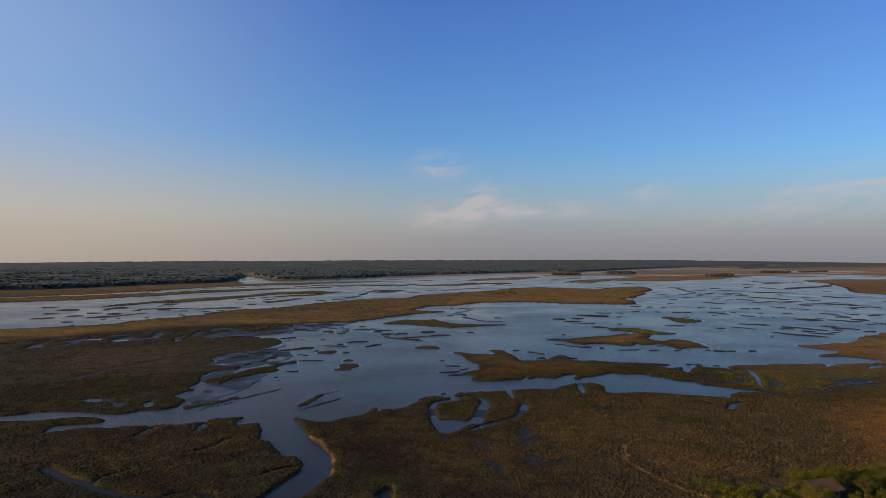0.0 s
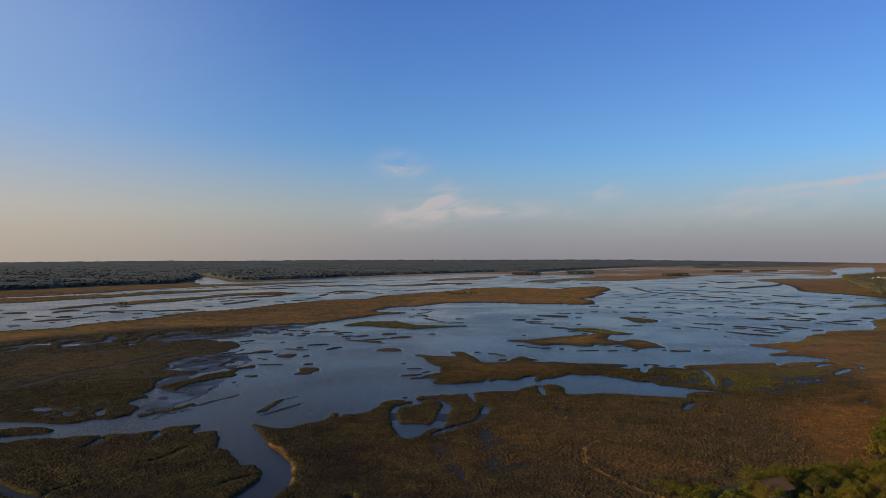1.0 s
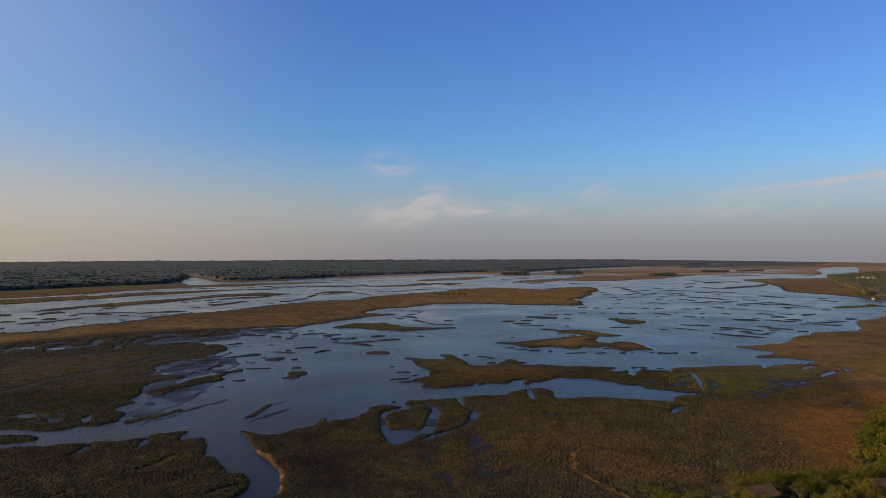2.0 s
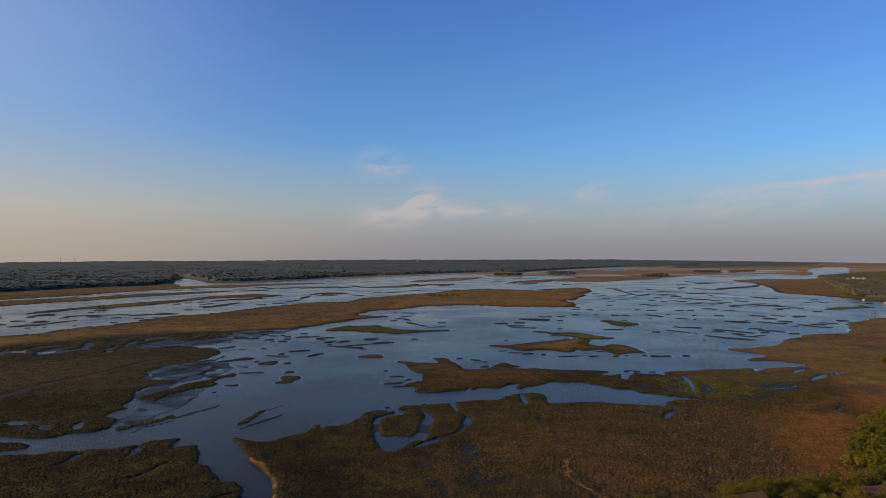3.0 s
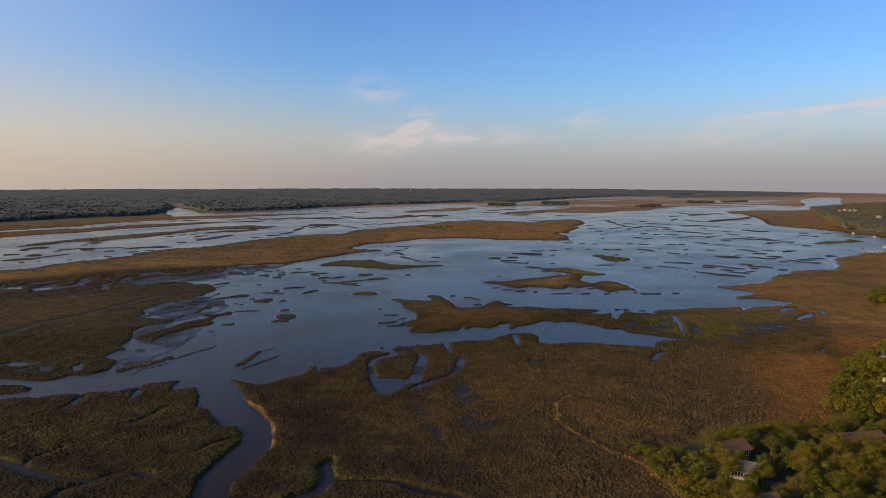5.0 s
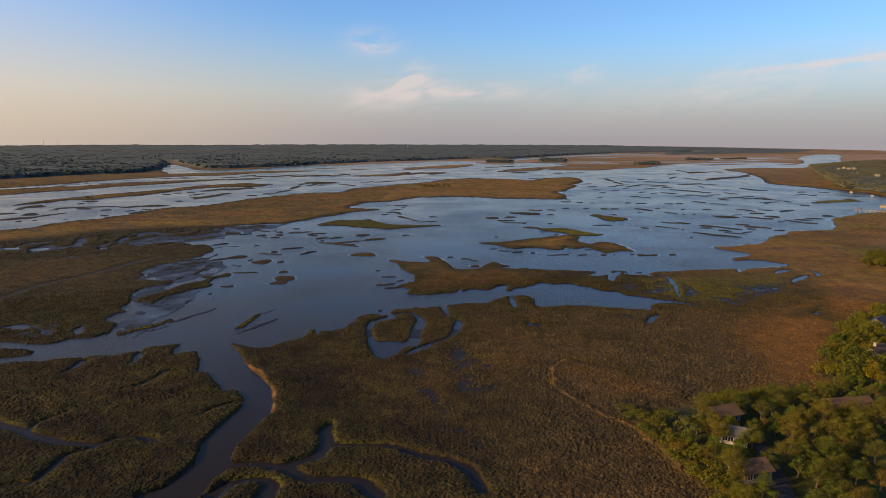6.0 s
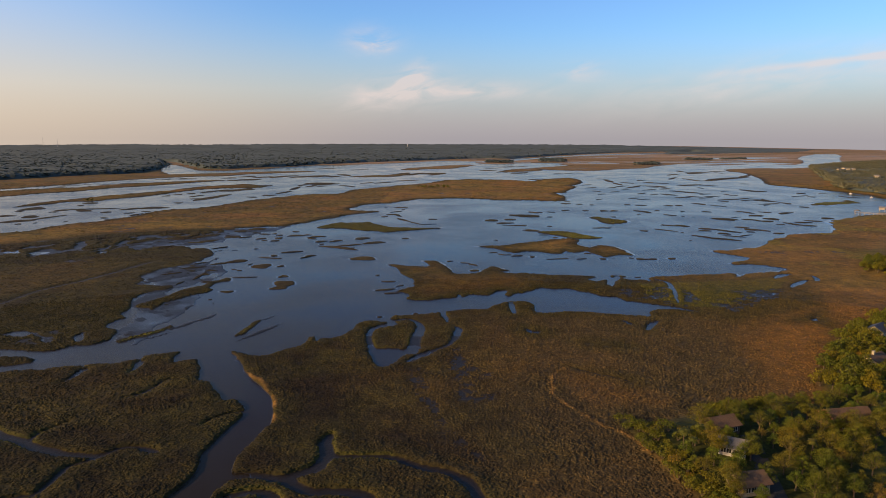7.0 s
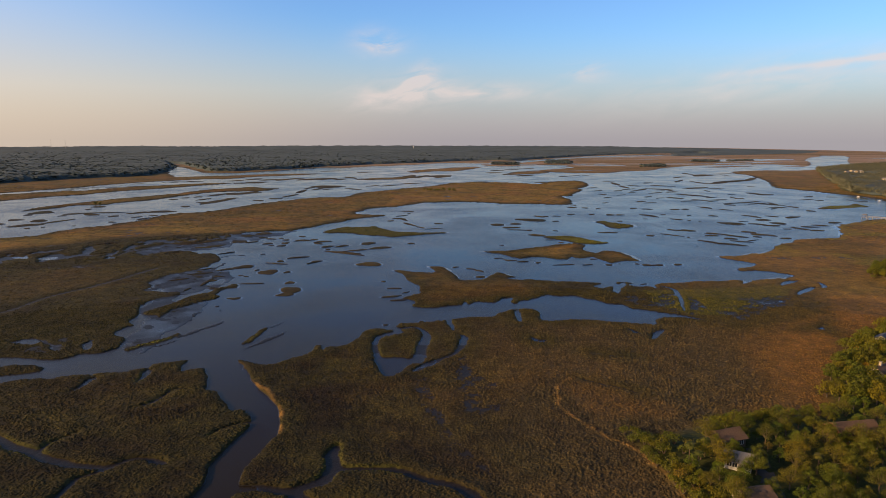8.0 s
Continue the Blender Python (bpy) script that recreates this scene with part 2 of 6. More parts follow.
    wetness = add("ShaderNodeMapRange", From_Min=0.013, From_Max=0.03, To_Min=0.45, To_Max=0.18)
    link(xyz.outputs["Z"], wetness.inputs["Value"])
    link(wetness.outputs[0], b.inputs["Specular IOR Level"])
    bn = add("ShaderNodeBump", Strength=0.5, Distance=0.3)
    link(fine.outputs["Fac"], bn.inputs["Height"])
    link(bn.outputs[0], b.inputs["Normal"])
    return m


def water_material():
    m, add, link, b = material("water")
    geo = add("ShaderNodeNewGeometry")
    off = add("ShaderNodeVectorMath")
    off.operation = "LENGTH"
    link(geo.outputs["Position"], off.inputs[0])
    silty = add("ShaderNodeMapRange", From_Min=300.0, From_Max=560.0, To_Min=1.0, To_Max=0.0)
    link(off.outputs["Value"], silty.inputs["Value"])
    link(mixed(add, link, silty.outputs[0], (0.009, 0.013, 0.018), (0.024, 0.0175, 0.0095)), b.inputs["Base Color"])
    b.inputs["Specular IOR Level"].default_value = 0.104
    b.inputs["IOR"].default_value = 1.333
    gusts = add("ShaderNodeTexNoise", Scale=0.012, Detail=5.0, Roughness=0.6, Distortion=0.6)
    ripple = add("ShaderNodeTexNoise", Scale=2.6, Detail=4.0, Roughness=0.6)
    for n in (gusts, ripple):
        link(geo.outputs["Position"], n.inputs["Vector"])
    rr = add("ShaderNodeMapRange", From_Min=0.35, From_Max=0.65, To_Min=0.06, To_Max=0.20)
    link(gusts.outputs["Fac"], rr.inputs["Value"])
    link(rr.outputs[0], b.inputs["Roughness"])
    st = add("ShaderNodeMapRange", From_Min=0.35, From_Max=0.65, To_Min=0.30, To_Max=0.78)
    link(gusts.outputs["Fac"], st.inputs["Value"])
    bn = add("ShaderNodeBump", Distance=0.13)
    link(st.outputs[0], bn.inputs["Strength"])
    link(ripple.outputs["Fac"], bn.inputs["Height"])
    link(bn.outputs[0], b.inputs["Normal"])
    return m


def foliage_material(name, dark, mid, light):
    m, add, link, b = material(name)
    geo, info = add("ShaderNodeNewGeometry"), add("ShaderNodeObjectInfo")
    isl = add("ShaderNodeMath")
    isl.operation = "FRACT"
    plus = add("ShaderNodeMath")
    link(geo.outputs["Random Per Island"], plus.inputs[0])
    link(info.outputs["Random"], plus.inputs[1])
    link(plus.outputs[0], isl.inputs[0])
    col = ramp(add, link, isl.outputs[0], [(0.0, dark), (0.55, mid), (1.0, light)])
    wide = add("ShaderNodeTexNoise", Scale=0.05, Detail=3.0)
    link(geo.outputs["Position"], wide.inputs["Vector"])
    col = mixed(add, link, 1.0, col, ramp(add, link, wide.outputs["Fac"], [(0.35, (0.75, 0.8, 0.8)), (0.65, (1.2, 1.1, 0.95))]), "MULTIPLY")
    tone = ramp(add, link, info.outputs["Random"], [(0.0, (0.8, 0.9, 0.9)), (0.6, (1.0, 1.0, 1.0)), (1.0, (1.35, 1.1, 0.8))])
    col = mixed(add, link, 1.0, col, tone, "MULTIPLY")
    link(col, b.inputs["Base Color"])
    b.inputs["Roughness"].default_value = 0.7
    b.inputs["Specular IOR Level"].default_value = 0.15
    return m


MARSH, WATER = marsh_material(), water_material()
LEAF = foliage_material("oak_leaves", (0.074, 0.081, 0.008), (0.093, 0.100, 0.010), (0.120, 0.123, 0.012))
# far woods and canopy: distance haze mixed into the leaf colour, lifted and blued
HAZED_WOODS = foliage_material("far_woods", (0.073, 0.096, 0.094), (0.079, 0.103, 0.101), (0.088, 0.111, 0.107))
HAZED_CANOPY = surface("hazed_canopy", (0.070, 0.092, 0.090), (0.088, 0.112, 0.108), 0.11, 1.0, 0.25, 0.14, 0.006)
OAKS = foliage_material("point_oaks", (0.120, 0.124, 0.082), (0.138, 0.140, 0.092), (0.170, 0.166, 0.104))
FRESH = foliage_material("fresh_leaves", (0.062, 0.086, 0.008), (0.079, 0.107, 0.011), (0.106, 0.134, 0.014))
OLIVE_LEAF = foliage_material("olive_leaves", (0.084, 0.077, 0.009), (0.107, 0.097, 0.011), (0.137, 0.121, 0.015))
GOLD_LEAF = foliage_material("golden_leaves", (0.12, 0.085, 0.012), (0.16, 0.112, 0.016), (0.22, 0.155, 0.026))
PALM_LEAF = foliage_material("palm_leaves", (0.032, 0.042, 0.008), (0.060, 0.068, 0.012), (0.10, 0.10, 0.022))
STUCCO = surface("cream_siding", (0.36, 0.30, 0.20), (0.46, 0.39, 0.27), 2.0, 0.8, 0.1)
BRICK = surface("brick_wall", (0.22, 0.11, 0.07), (0.32, 0.17, 0.10), 6.0, 0.9, 0.4, 20.0)
SHINGLE_BROWN = surface("brown_shingles", (0.11, 0.065, 0.04), (0.19, 0.12, 0.075), 5.0, 0.9, 0.5, 14.0)
SHINGLE_GREY = surface("grey_shingles", (0.16, 0.15, 0.145), (0.28, 0.265, 0.25), 5.0, 0.9, 0.5, 14.0)
SHINGLE_BLUE = surface("slate_blue_shingles", (0.05, 0.06, 0.085), (0.09, 0.105, 0.14), 5.0, 0.8, 0.5, 14.0)
WHITE_PAINT = surface("white_paint", (0.58, 0.56, 0.52), (0.70, 0.68, 0.64), 3.0, 0.6, 0.1)
GREY_WOOD = surface("weathered_wood", (0.24, 0.21, 0.17), (0.38, 0.33, 0.27), 4.0, 0.9, 0.4, 18.0)
ASPHALT = surface("asphalt", (0.045, 0.045, 0.047), (0.075, 0.073, 0.07), 4.0, 0.9, 0.3, 30.0)
STEEL = surface("galvanised_steel", (0.30, 0.30, 0.31), (0.42, 0.42, 0.43), 3.0, 0.45, 0.05, 12.0, 0.2, 0.0, 0.8)
GLASS, _a, _l, _b = material("window_glass")
_b.inputs["Base Color"].default_value, _b.inputs["Roughness"].default_value = (0.02, 0.025, 0.03, 1), 0.05
BROWN_SIDING = surface("brown_siding", (0.085, 0.060, 0.040), (0.13, 0.095, 0.065), 3.0, 0.85, 0.2, 14.0)
BARK = surface("bark", (0.06, 0.045, 0.03), (0.16, 0.12, 0.08), 6.0)


# ---- the plan of the marsh: outlines in metres ----

SPECKLE, JUMBLE, STREAKS, POINT_WOOD, WOODLAND, MEADOWS, WRACK_LIT_BANK, POOLS, CREEKS, OLIVE = [], [], [], [], [], [], [], [], [], []
SPECKLE += [[(-10.2, 223.7), (-6.3, 229.9), (-4.6, 212.4), (-2.5, 197.3), (-3.5, 184), (-5.9, 180), (-8.9, 192.6), (-11.4, 197.2)]]
SPECKLE += [[(-0.2, 250.4), (6.7, 258.1), (9.2, 233.2), (18.3, 218.1), (18, 192.8), (10.6, 184.1), (2.4, 192.7)]]
SPECKLE += [[(91.3, 347.8), (114.8, 359.6), (129, 355.4), (134, 328.7), (120.1, 300.1), (106.8, 299.9), (95.7, 325.7)]]
SPECKLE += [[(-186.3, 334.6), (-176.4, 344.1), (-159.6, 347.1), (-149.3, 351.4), (-157.2, 335), (-166.8, 324.7)]]
SPECKLE += [[(-168.1, 414.9), (-161, 451), (-149, 445), (-137.9, 400.2), (-161.9, 382.3), (-167.8, 358.5), (-176.6, 385.4)]]
SPECKLE += [[(-178.3, 256.2), (-175.4, 265.9), (-160.4, 268.6), (-146.7, 256.5), (-153.6, 248.9), (-164.9, 245.8)]]
SPECKLE += [[(126.5, 316.6), (163.5, 355.9), (182.3, 356.2), (199.6, 371.5), (171.8, 329.2), (136, 300.3)]]
JUMBLE += [[(-371, 412), (-324, 475), (-297, 500), (-269, 531), (-234, 559), (-192, 578), (-188, 556), (-195, 536), (-202, 523), (-219, 523), (-230, 516), (-238, 490), (-236, 477), (-216, 475), (-204, 486), (-186, 481), (-199, 473), (-216, 465), (-231, 455), (-262, 441), (-293, 429), (-334, 370)]]
STREAKS += [[(-602, 970), (-565, 1040), (-539, 1179), (-501, 1321), (-552, 1423), (-594, 1278), (-642, 1129), (-683, 1073)]]
POINT_WOOD += [[(1052, 1912), (901, 1611), (801, 1413), (756, 1294), (670, 1133), (647, 1055), (654, 1010), (643, 958), (684, 921), (1433, 1797), (1747, 2516), (1339, 2197)]]
WOODLAND += [[(-939, 1116), (-847, 1265), (-829, 1322), (-809, 1386), (-776, 1433), (-739, 1483), (-713, 1536), (-716, 1649), (-755, 1778), (-844, 2013), (-983, 2316), (-913, 2263), (-806, 2063), (-695, 1857), (-626, 1753), (-575, 1756), (-537, 1831), (-464, 1915), (-400, 2098), (-338, 2153), (-265, 2325), (-172, 2395), (-74, 2537), (36, 2698), (156, 2792), (276, 2806), (438, 3104), (637, 3473), (854, 3780), (1064, 3968), (1485, 4206), (2059, 4702), (2446, 5004), (3160, 5857), (-4003, 4352), (-1629, 1586)]]
WOODLAND += [[(141, 2305), (238, 2257), (246, 2501), (165, 2493)]]
WOODLAND += [[(342, 2383), (439, 2392), (493, 2747), (402, 2738)]]
WOODLAND += [[(606, 2088), (700, 2143), (736, 2302), (660, 2241)]]
WOODLAND += [[(962, 2644), (1107, 2734), (1163, 2905), (1068, 2895)]]
WOODLAND += [[(1143, 2738), (1297, 2835), (1370, 3020), (1228, 2913)]]
WOODLAND += [[(1241, 3691), (1712, 3907), (2051, 4053), (2301, 4228), (2546, 4573), (3322, 6060), (1935, 5761)]]
MEADOWS += [[(-258.8, 349.9), (-275, 402), (-263, 417), (-240, 434), (-207, 446), (-184, 435), (-195, 403), (-204.6, 368.6), (-214.7, 347.7), (-219.3, 318), (-224, 301.2)]]
MEADOWS += [[(37.4, 210.1), (41.9, 219.5), (52.8, 215.6), (60.5, 208.7), (63.2, 193.2), (67.6, 191), (57.4, 185.3), (48.3, 182.4), (44.1, 178.4), (37.8, 187.7), (34.7, 197.6)]]
MEADOWS += [[(114.8, 251.6), (136, 267.6), (145.8, 259.6), (206.7, 329.7), (278, 407), (236, 330), (186.2, 295.7), (148.4, 251.9), (119.1, 203.1), (105.6, 198.1), (106.3, 218.9)]]
MEADOWS += [[(229, 471), (273, 512), (318, 528), (406, 600), (305, 448), (247, 426), (227, 447)]]
OLIVE += [[(-209.9, 281.4), (-208.3, 301.3), (-210.2, 330.4), (-196.6, 353.6), (-186.5, 392.2), (-184, 435), (-177, 463), (-165, 463), (-159.1, 415.1), (-171, 369.1), (-167.6, 351.2), (-147.6, 285.9), (-140.4, 249), (-170.5, 244.4), (-183.4, 244.2)]]
OLIVE += [[(96.9, 370), (136, 375.3), (194.6, 387.8), (216, 371.7), (177.6, 329.3), (133.8, 295.1), (109.5, 299.9), (92.8, 325.7)]]
OLIVE += [[(71.4, 380.8), (90.7, 377.9), (91.5, 354.9), (89.3, 334.4), (74.5, 347.6)]]
OLIVE += [[(-1.3, 250.4), (28.7, 284.1), (80.3, 289.5), (116.8, 285.1), (129.7, 259.4), (92.4, 251.4), (52.8, 224.3), (32.8, 224.1)]]
WRACK_LIT_BANK += [[(42.6, 221.2, 0.25), (39.8, 218.3, 0.25), (37.1, 213.8, 0.25), (34.9, 204.9, 0.25), (34.4, 197.5, 0.25), (35.5, 191.6, 0.25), (37.9, 186.4, 0.25), (41.4, 180.7, 0.25), (44.3, 176, 0.25), (47.7, 170.5, 0.25), (50.5, 164.3, 0.25), (52.7, 157, 0.25), (54.5, 149.7, 0.25), (55.6, 139.7, 0.25)]]
# west-facing creek bank: its sunlight painted on as a straw-coloured line
WRACK_LIT_BANK += [[(-80.7, 239.7, 0.25), (-70, 220.2, 0.25), (-63.7, 211.9, 0.25), (-58.2, 204.1, 0.25), (-53.7, 195.9, 0.25), (-50.8, 187, 0.25), (-48.6, 176.5, 0.25)]]
WRACK_LIT_BANK += [[(116.9, 246.5, 0.2), (118.8, 238.9, 0.2), (119.1, 224.9, 0.2)]]
POOLS += [[(96, 1721), (188, 1905), (283, 2003), (391, 2126), (376, 2046), (268, 1900), (178, 1801), (124, 1691)]]
POOLS += [[(637, 2001), (782, 2210), (865, 2281), (1012, 2350), (1155, 2399), (1204, 2289), (1155, 2221), (1072, 2267), (963, 2236), (821, 2163), (699, 2023)]]
POOLS += [[(991, 2802), (1222, 3021), (1441, 3105), (1594, 3045), (1342, 2891), (1140, 2818)]]
POOLS += [[(85, 2190), (152, 2087), (246, 2124), (226, 2029), (145, 1988), (90, 2091)]]
POOLS += [[(-179.2, 259.3), (-177.3, 263.4), (-173.7, 265.1), (-169.1, 261.8), (-171.4, 257.8)]]
POOLS += [[(-161.6, 257.1), (-159.9, 259.5), (-155.1, 254.1), (-156.7, 251.1)]]
POOLS += [[(-147.9, 255), (-149.1, 262.1), (-145.3, 258.9), (-144.2, 252.7)]]
POOLS += [[(-28.3, 243.6), (-20.9, 245.1), (-15.9, 242.4), (-11, 244.5), (-9.3, 239), (-14.6, 235.6), (-17.6, 229.8), (-21.1, 223.6), (-24.8, 224.8), (-27.3, 234.8)]]
POOLS += [[(-233, 482), (-234, 505), (-226, 523), (-205, 520), (-188, 543), (-173, 518), (-162, 484), (-183, 481), (-197, 488), (-210, 499), (-219, 488), (-221, 472)]]
CREEKS += [[(-130.9, 175.2, 1.8), (-120.5, 169, 1.7), (-113.5, 165.3, 1.7), (-106.6, 161.3, 1.8), (-98.9, 158.2, 1.7), (-94.1, 157.3, 1.6), (-88.6, 156.4, 1.4), (-86.6, 158, 1.1), (-83.8, 161.2, 0.9), (-79.5, 161.5, 0.9), (-75.8, 159.6, 1.6), (-73.8, 158.4, 0.4)]]  # creek
CREEKS += [[(-86.9, 155.8, 0.9), (-89, 153.1, 0.9), (-91.9, 150.8, 0.9), (-92.5, 147.1, 0.9), (-92.5, 142.6, 0.8), (-93.1, 138.4, 0.9), (-96.6, 136.9, 1), (-99.8, 134.1, 1)]]  # ditch
CREEKS += [[(-110.2, 165.3, 0.7), (-110.6, 168.4, 0.7), (-109.4, 172.4, 0.6), (-106, 176.5, 0.3)]]  # ditch
CREEKS += [[(-99.7, 194.2, 0.4), (-96.6, 197, 0.9), (-93.8, 202.8, 0.8), (-92.8, 209, 0.6), (-89.7, 211.7, 0.3)]]  # cut
CREEKS += [[(-59.5, 184.8, 0.9), (-63.7, 182.8, 0.6), (-66.7, 179.5, 0.5), (-68.2, 176, 0.3)]]  # cut
CREEKS += [[(-125, 220.3, 1.6), (-124.9, 215.8, 1.3), (-125.3, 210.3, 0.7), (-126.9, 206.6, 0.3)]]  # notch
CREEKS += [[(-109.3, 227.7, 1.5), (-108, 221.6, 1.2), (-107.8, 217, 0.5)]]  # notch
CREEKS += [[(-51.8, 146, 2.4), (-45.4, 147.1, 1.5), (-38.4, 146.1, 1.9), (-34.9, 148.3, 2), (-31.3, 151.1, 2), (-30, 155.6, 2.2), (-29.9, 158.6, 2.2), (-31.5, 164.5, 2), (-31.5, 169.6, 1)]]  # mouth
CREEKS += [[(-30, 155.6, 1.8), (-26.6, 156.5, 1.3), (-19.5, 156.9, 1.2), (-12.3, 155.7, 1.3), (-6.5, 151.9, 1.4), (-0.9, 149.3, 1.5), (3.1, 146.6, 1.5), (6.9, 141.9, 1.5), (8.4, 134.6, 1.4)]]  # cut
CREEKS += [[(-36.8, 144.8, 1.8), (-31.9, 140.7, 1.9), (-24.7, 140.2, 1.7), (-18.7, 137.8, 1.9), (-14.7, 133.4, 2.2)]]  # cut
CREEKS += [[(-50, 133.2, 2), (-48.2, 137.2, 1.8), (-45, 139.1, 1.6), (-42, 139.6, 1.6), (-39, 137.2, 2.2), (-38.7, 132.1, 3)]]  # cut
CREEKS += [[(-23.9, 283.5, 2.3), (-20.2, 284.5, 1.5), (-15.3, 286.5, 1.1), (-10.2, 277.2, 1.5), (-10.3, 267.7, 2.3), (-11.6, 257.9, 2.5), (-11.6, 246.7, 2.3), (-12.6, 240.3, 2.3)]]  # inlet
CREEKS += [[(-23, 278, 2.7), (-28.4, 273.5, 1.7), (-30.9, 267.5, 1.3), (-30.8, 257.7, 1.1), (-28.9, 248.7, 1.3), (-26.2, 241.6, 1.5)]]  # inlet
CREEKS += [[(-12.1, 229.8, 1.2), (-8.6, 236.3, 2.1), (-4.5, 241.8, 1.7), (0.9, 247.5, 1.0), (4.4, 258.1, 1.5), (6.3, 269.5, 1.8), (4.9, 274.7, 0.8)]]  # inlet
CREEKS += [[(33.3, 316.6, 1.4), (32.5, 306.5, 1.5), (32.6, 297, 0.8)]]  # inlet
CREEKS += [[(-0.7, 298.6, 1.2), (0.6, 291.5, 1.2), (2.1, 282, 0.6)]]  # notch
CREEKS += [[(35.7, 270.7, 0.9), (38, 266.5, 1.6), (39.7, 268.2, 1)]]  # pond
CREEKS += [[(80.2, 284.7, 0.8), (81.2, 281, 1.5), (82.2, 278.3, 0.7)]]  # pond
CREEKS += [[(86.6, 270.4, 1), (91.1, 279.3, 1.7), (94.3, 283.9, 1)]]  # pond
CREEKS += [[(102.1, 379.7, 2.4), (95.8, 366.9, 2), (93.1, 354.9, 0.8)]]  # gap
CREEKS += [[(122.3, 373.5, 0.8), (126.4, 364.3, 1.3), (124.1, 348.3, 1.5), (120, 332.3, 0.9), (115.3, 316.5, 0.3)]]  # gap
CREEKS += [[(105.3, 307.4, 1), (115, 304.2, 1.4), (118.8, 300.1, 0.5)]]  # gap
CREEKS += [[(193.7, 377.8, 1.2), (202.2, 386.2, 2.6), (209.1, 389.7, 0.8)]]  # pool
CREEKS += [[(190.2, 353.4, 0.8), (199, 362.3, 2.2), (208.5, 371.6, 1.2)]]  # pool
CREEKS += [[(215.1, 388.1, 0.7), (219.1, 383.1, 1.1), (217.2, 374.9, 1.6), (212.8, 370.1, 0.6)]]  # pool
CREEKS += [[(-220.3, 296, 1.7), (-215.5, 312.3, 1.8), (-214, 336.8, 1.9), (-209.5, 352, 2.0), (-203, 367, 2.0), (-197.5, 387, 2.1), (-193.5, 411, 2.2), (-188, 429, 1.2)]]  # ditch
CREEKS += [[(-367, 452, 1.6), (-334, 491, 1.6), (-307, 518, 1.7), (-292, 540, 1.6), (-269, 562, 1.4), (-242, 577, 0.8)]]  # ditch
CREEKS += [[(46.6, 221.3, 0.4), (52.9, 216.2, 0.8), (58.8, 212.9, 0.7), (62.4, 208.7, 0.3)]]  # ditch
CREEKS += [[(56.6, 251, 0.3), (62.8, 248.8, 0.6), (68.8, 246.7, 0.3)]]  # ditch
CREEKS += [[(-180.8, 261.7, 1), (-174.8, 265.1, 1.4), (-169.8, 262.6, 0.8)]]  # flat
CREEKS += [[(-169.2, 263.5, 0.7), (-162.3, 257.9, 0.8), (-156.2, 252.6, 0.7)]]  # flat
CREEKS += [[(-148.5, 256.5, 0.8), (-148.8, 261.2, 1), (-148.8, 264.5, 0.6)]]  # flat
CREEKS += [[(-257, 466, 1.6), (-253, 474, 1.8), (-246, 477, 1.2)]]  # flat
CREEKS += [[(-239, 462, 0.8), (-240, 485, 2), (-236, 496, 2.2), (-232, 505, 1.2)]]  # flat
CREEKS += [[(-277, 449, 1.4), (-278, 461, 0.6)]]  # flat
UPLAND = []
UPLAND += [[(48, 179), (53, 180), (59, 176), (74, 185), (88, 190), (104, 192), (114, 192), (120, 202), (129, 221), (149, 246), (174, 274), (202, 292), (244, 325), (260, 365), (255, 397), (314, 483), (367, 541), (415, 512), (348, 259), (171, 121), (48, 99), (57, 133), (55, 140), (53, 150), (51, 162)]]
FRONT_LEFT = [(-196.9, 201.3), (-168.7, 204), (-158.1, 210), (-155.4, 213.2), (-148.5, 218.4), (-140.3, 219.6), (-135.8, 222), (-130.2, 222.6), (-126.8, 222.1), (-124.2, 218), (-126.7, 224.5), (-117.9, 225.8), (-113.6, 229.5), (-110.2, 230.2), (-107.5, 222.8), (-110.9, 233.4), (-106.5, 236.7), (-102.8, 238.1), (-99.6, 239.5), (-99, 232.8), (-97.1, 226.6), (-95.1, 229.1), (-90.7, 231), (-86.8, 224.2), (-84.6, 217.2), (-81.4, 211.7), (-77.3, 207.5), (-72, 200), (-67.9, 193), (-65.4, 193.5), (-62.3, 192.2), (-59.5, 184.8), (-59.6, 177.6), (-60.4, 172.7), (-61.4, 166.3), (-61.8, 159.1), (-61, 153.9), (-60.2, 149), (-60.4, 144.1), (-61.5, 140.3), (-62.7, 137.1), (-65.2, 134.7), (-67.2, 133.1), (-68.1, 128.7), (-90.5, 114.2), (-124.2, 129.5)]
FRONT_MAIN = [(-80.7, 239.7), (-79.2, 240.4), (-71.5, 235.7), (-65.2, 235.8), (-61.3, 241.2), (-55.9, 246.2), (-54.8, 251.4), (-55.5, 258.2), (-53.4, 259.1), (-50.8, 253.7), (-49.2, 257.5), (-42.8, 260), (-39.3, 268.2), (-36.1, 280.6), (-32.7, 283.4), (-24.9, 280.7), (-24.1, 285.4), (-22.8, 292.3), (-16.9, 293.3), (-9.2, 295.4), (-2.8, 298.6), (3.9, 301.8), (11.9, 304), (19.9, 304.1), (24.5, 310.8), (30.5, 316.6), (35.3, 317.8), (40.2, 316.7), (43.5, 309.9), (44.6, 299.2), (56.5, 299.3), (64.5, 299.4)]
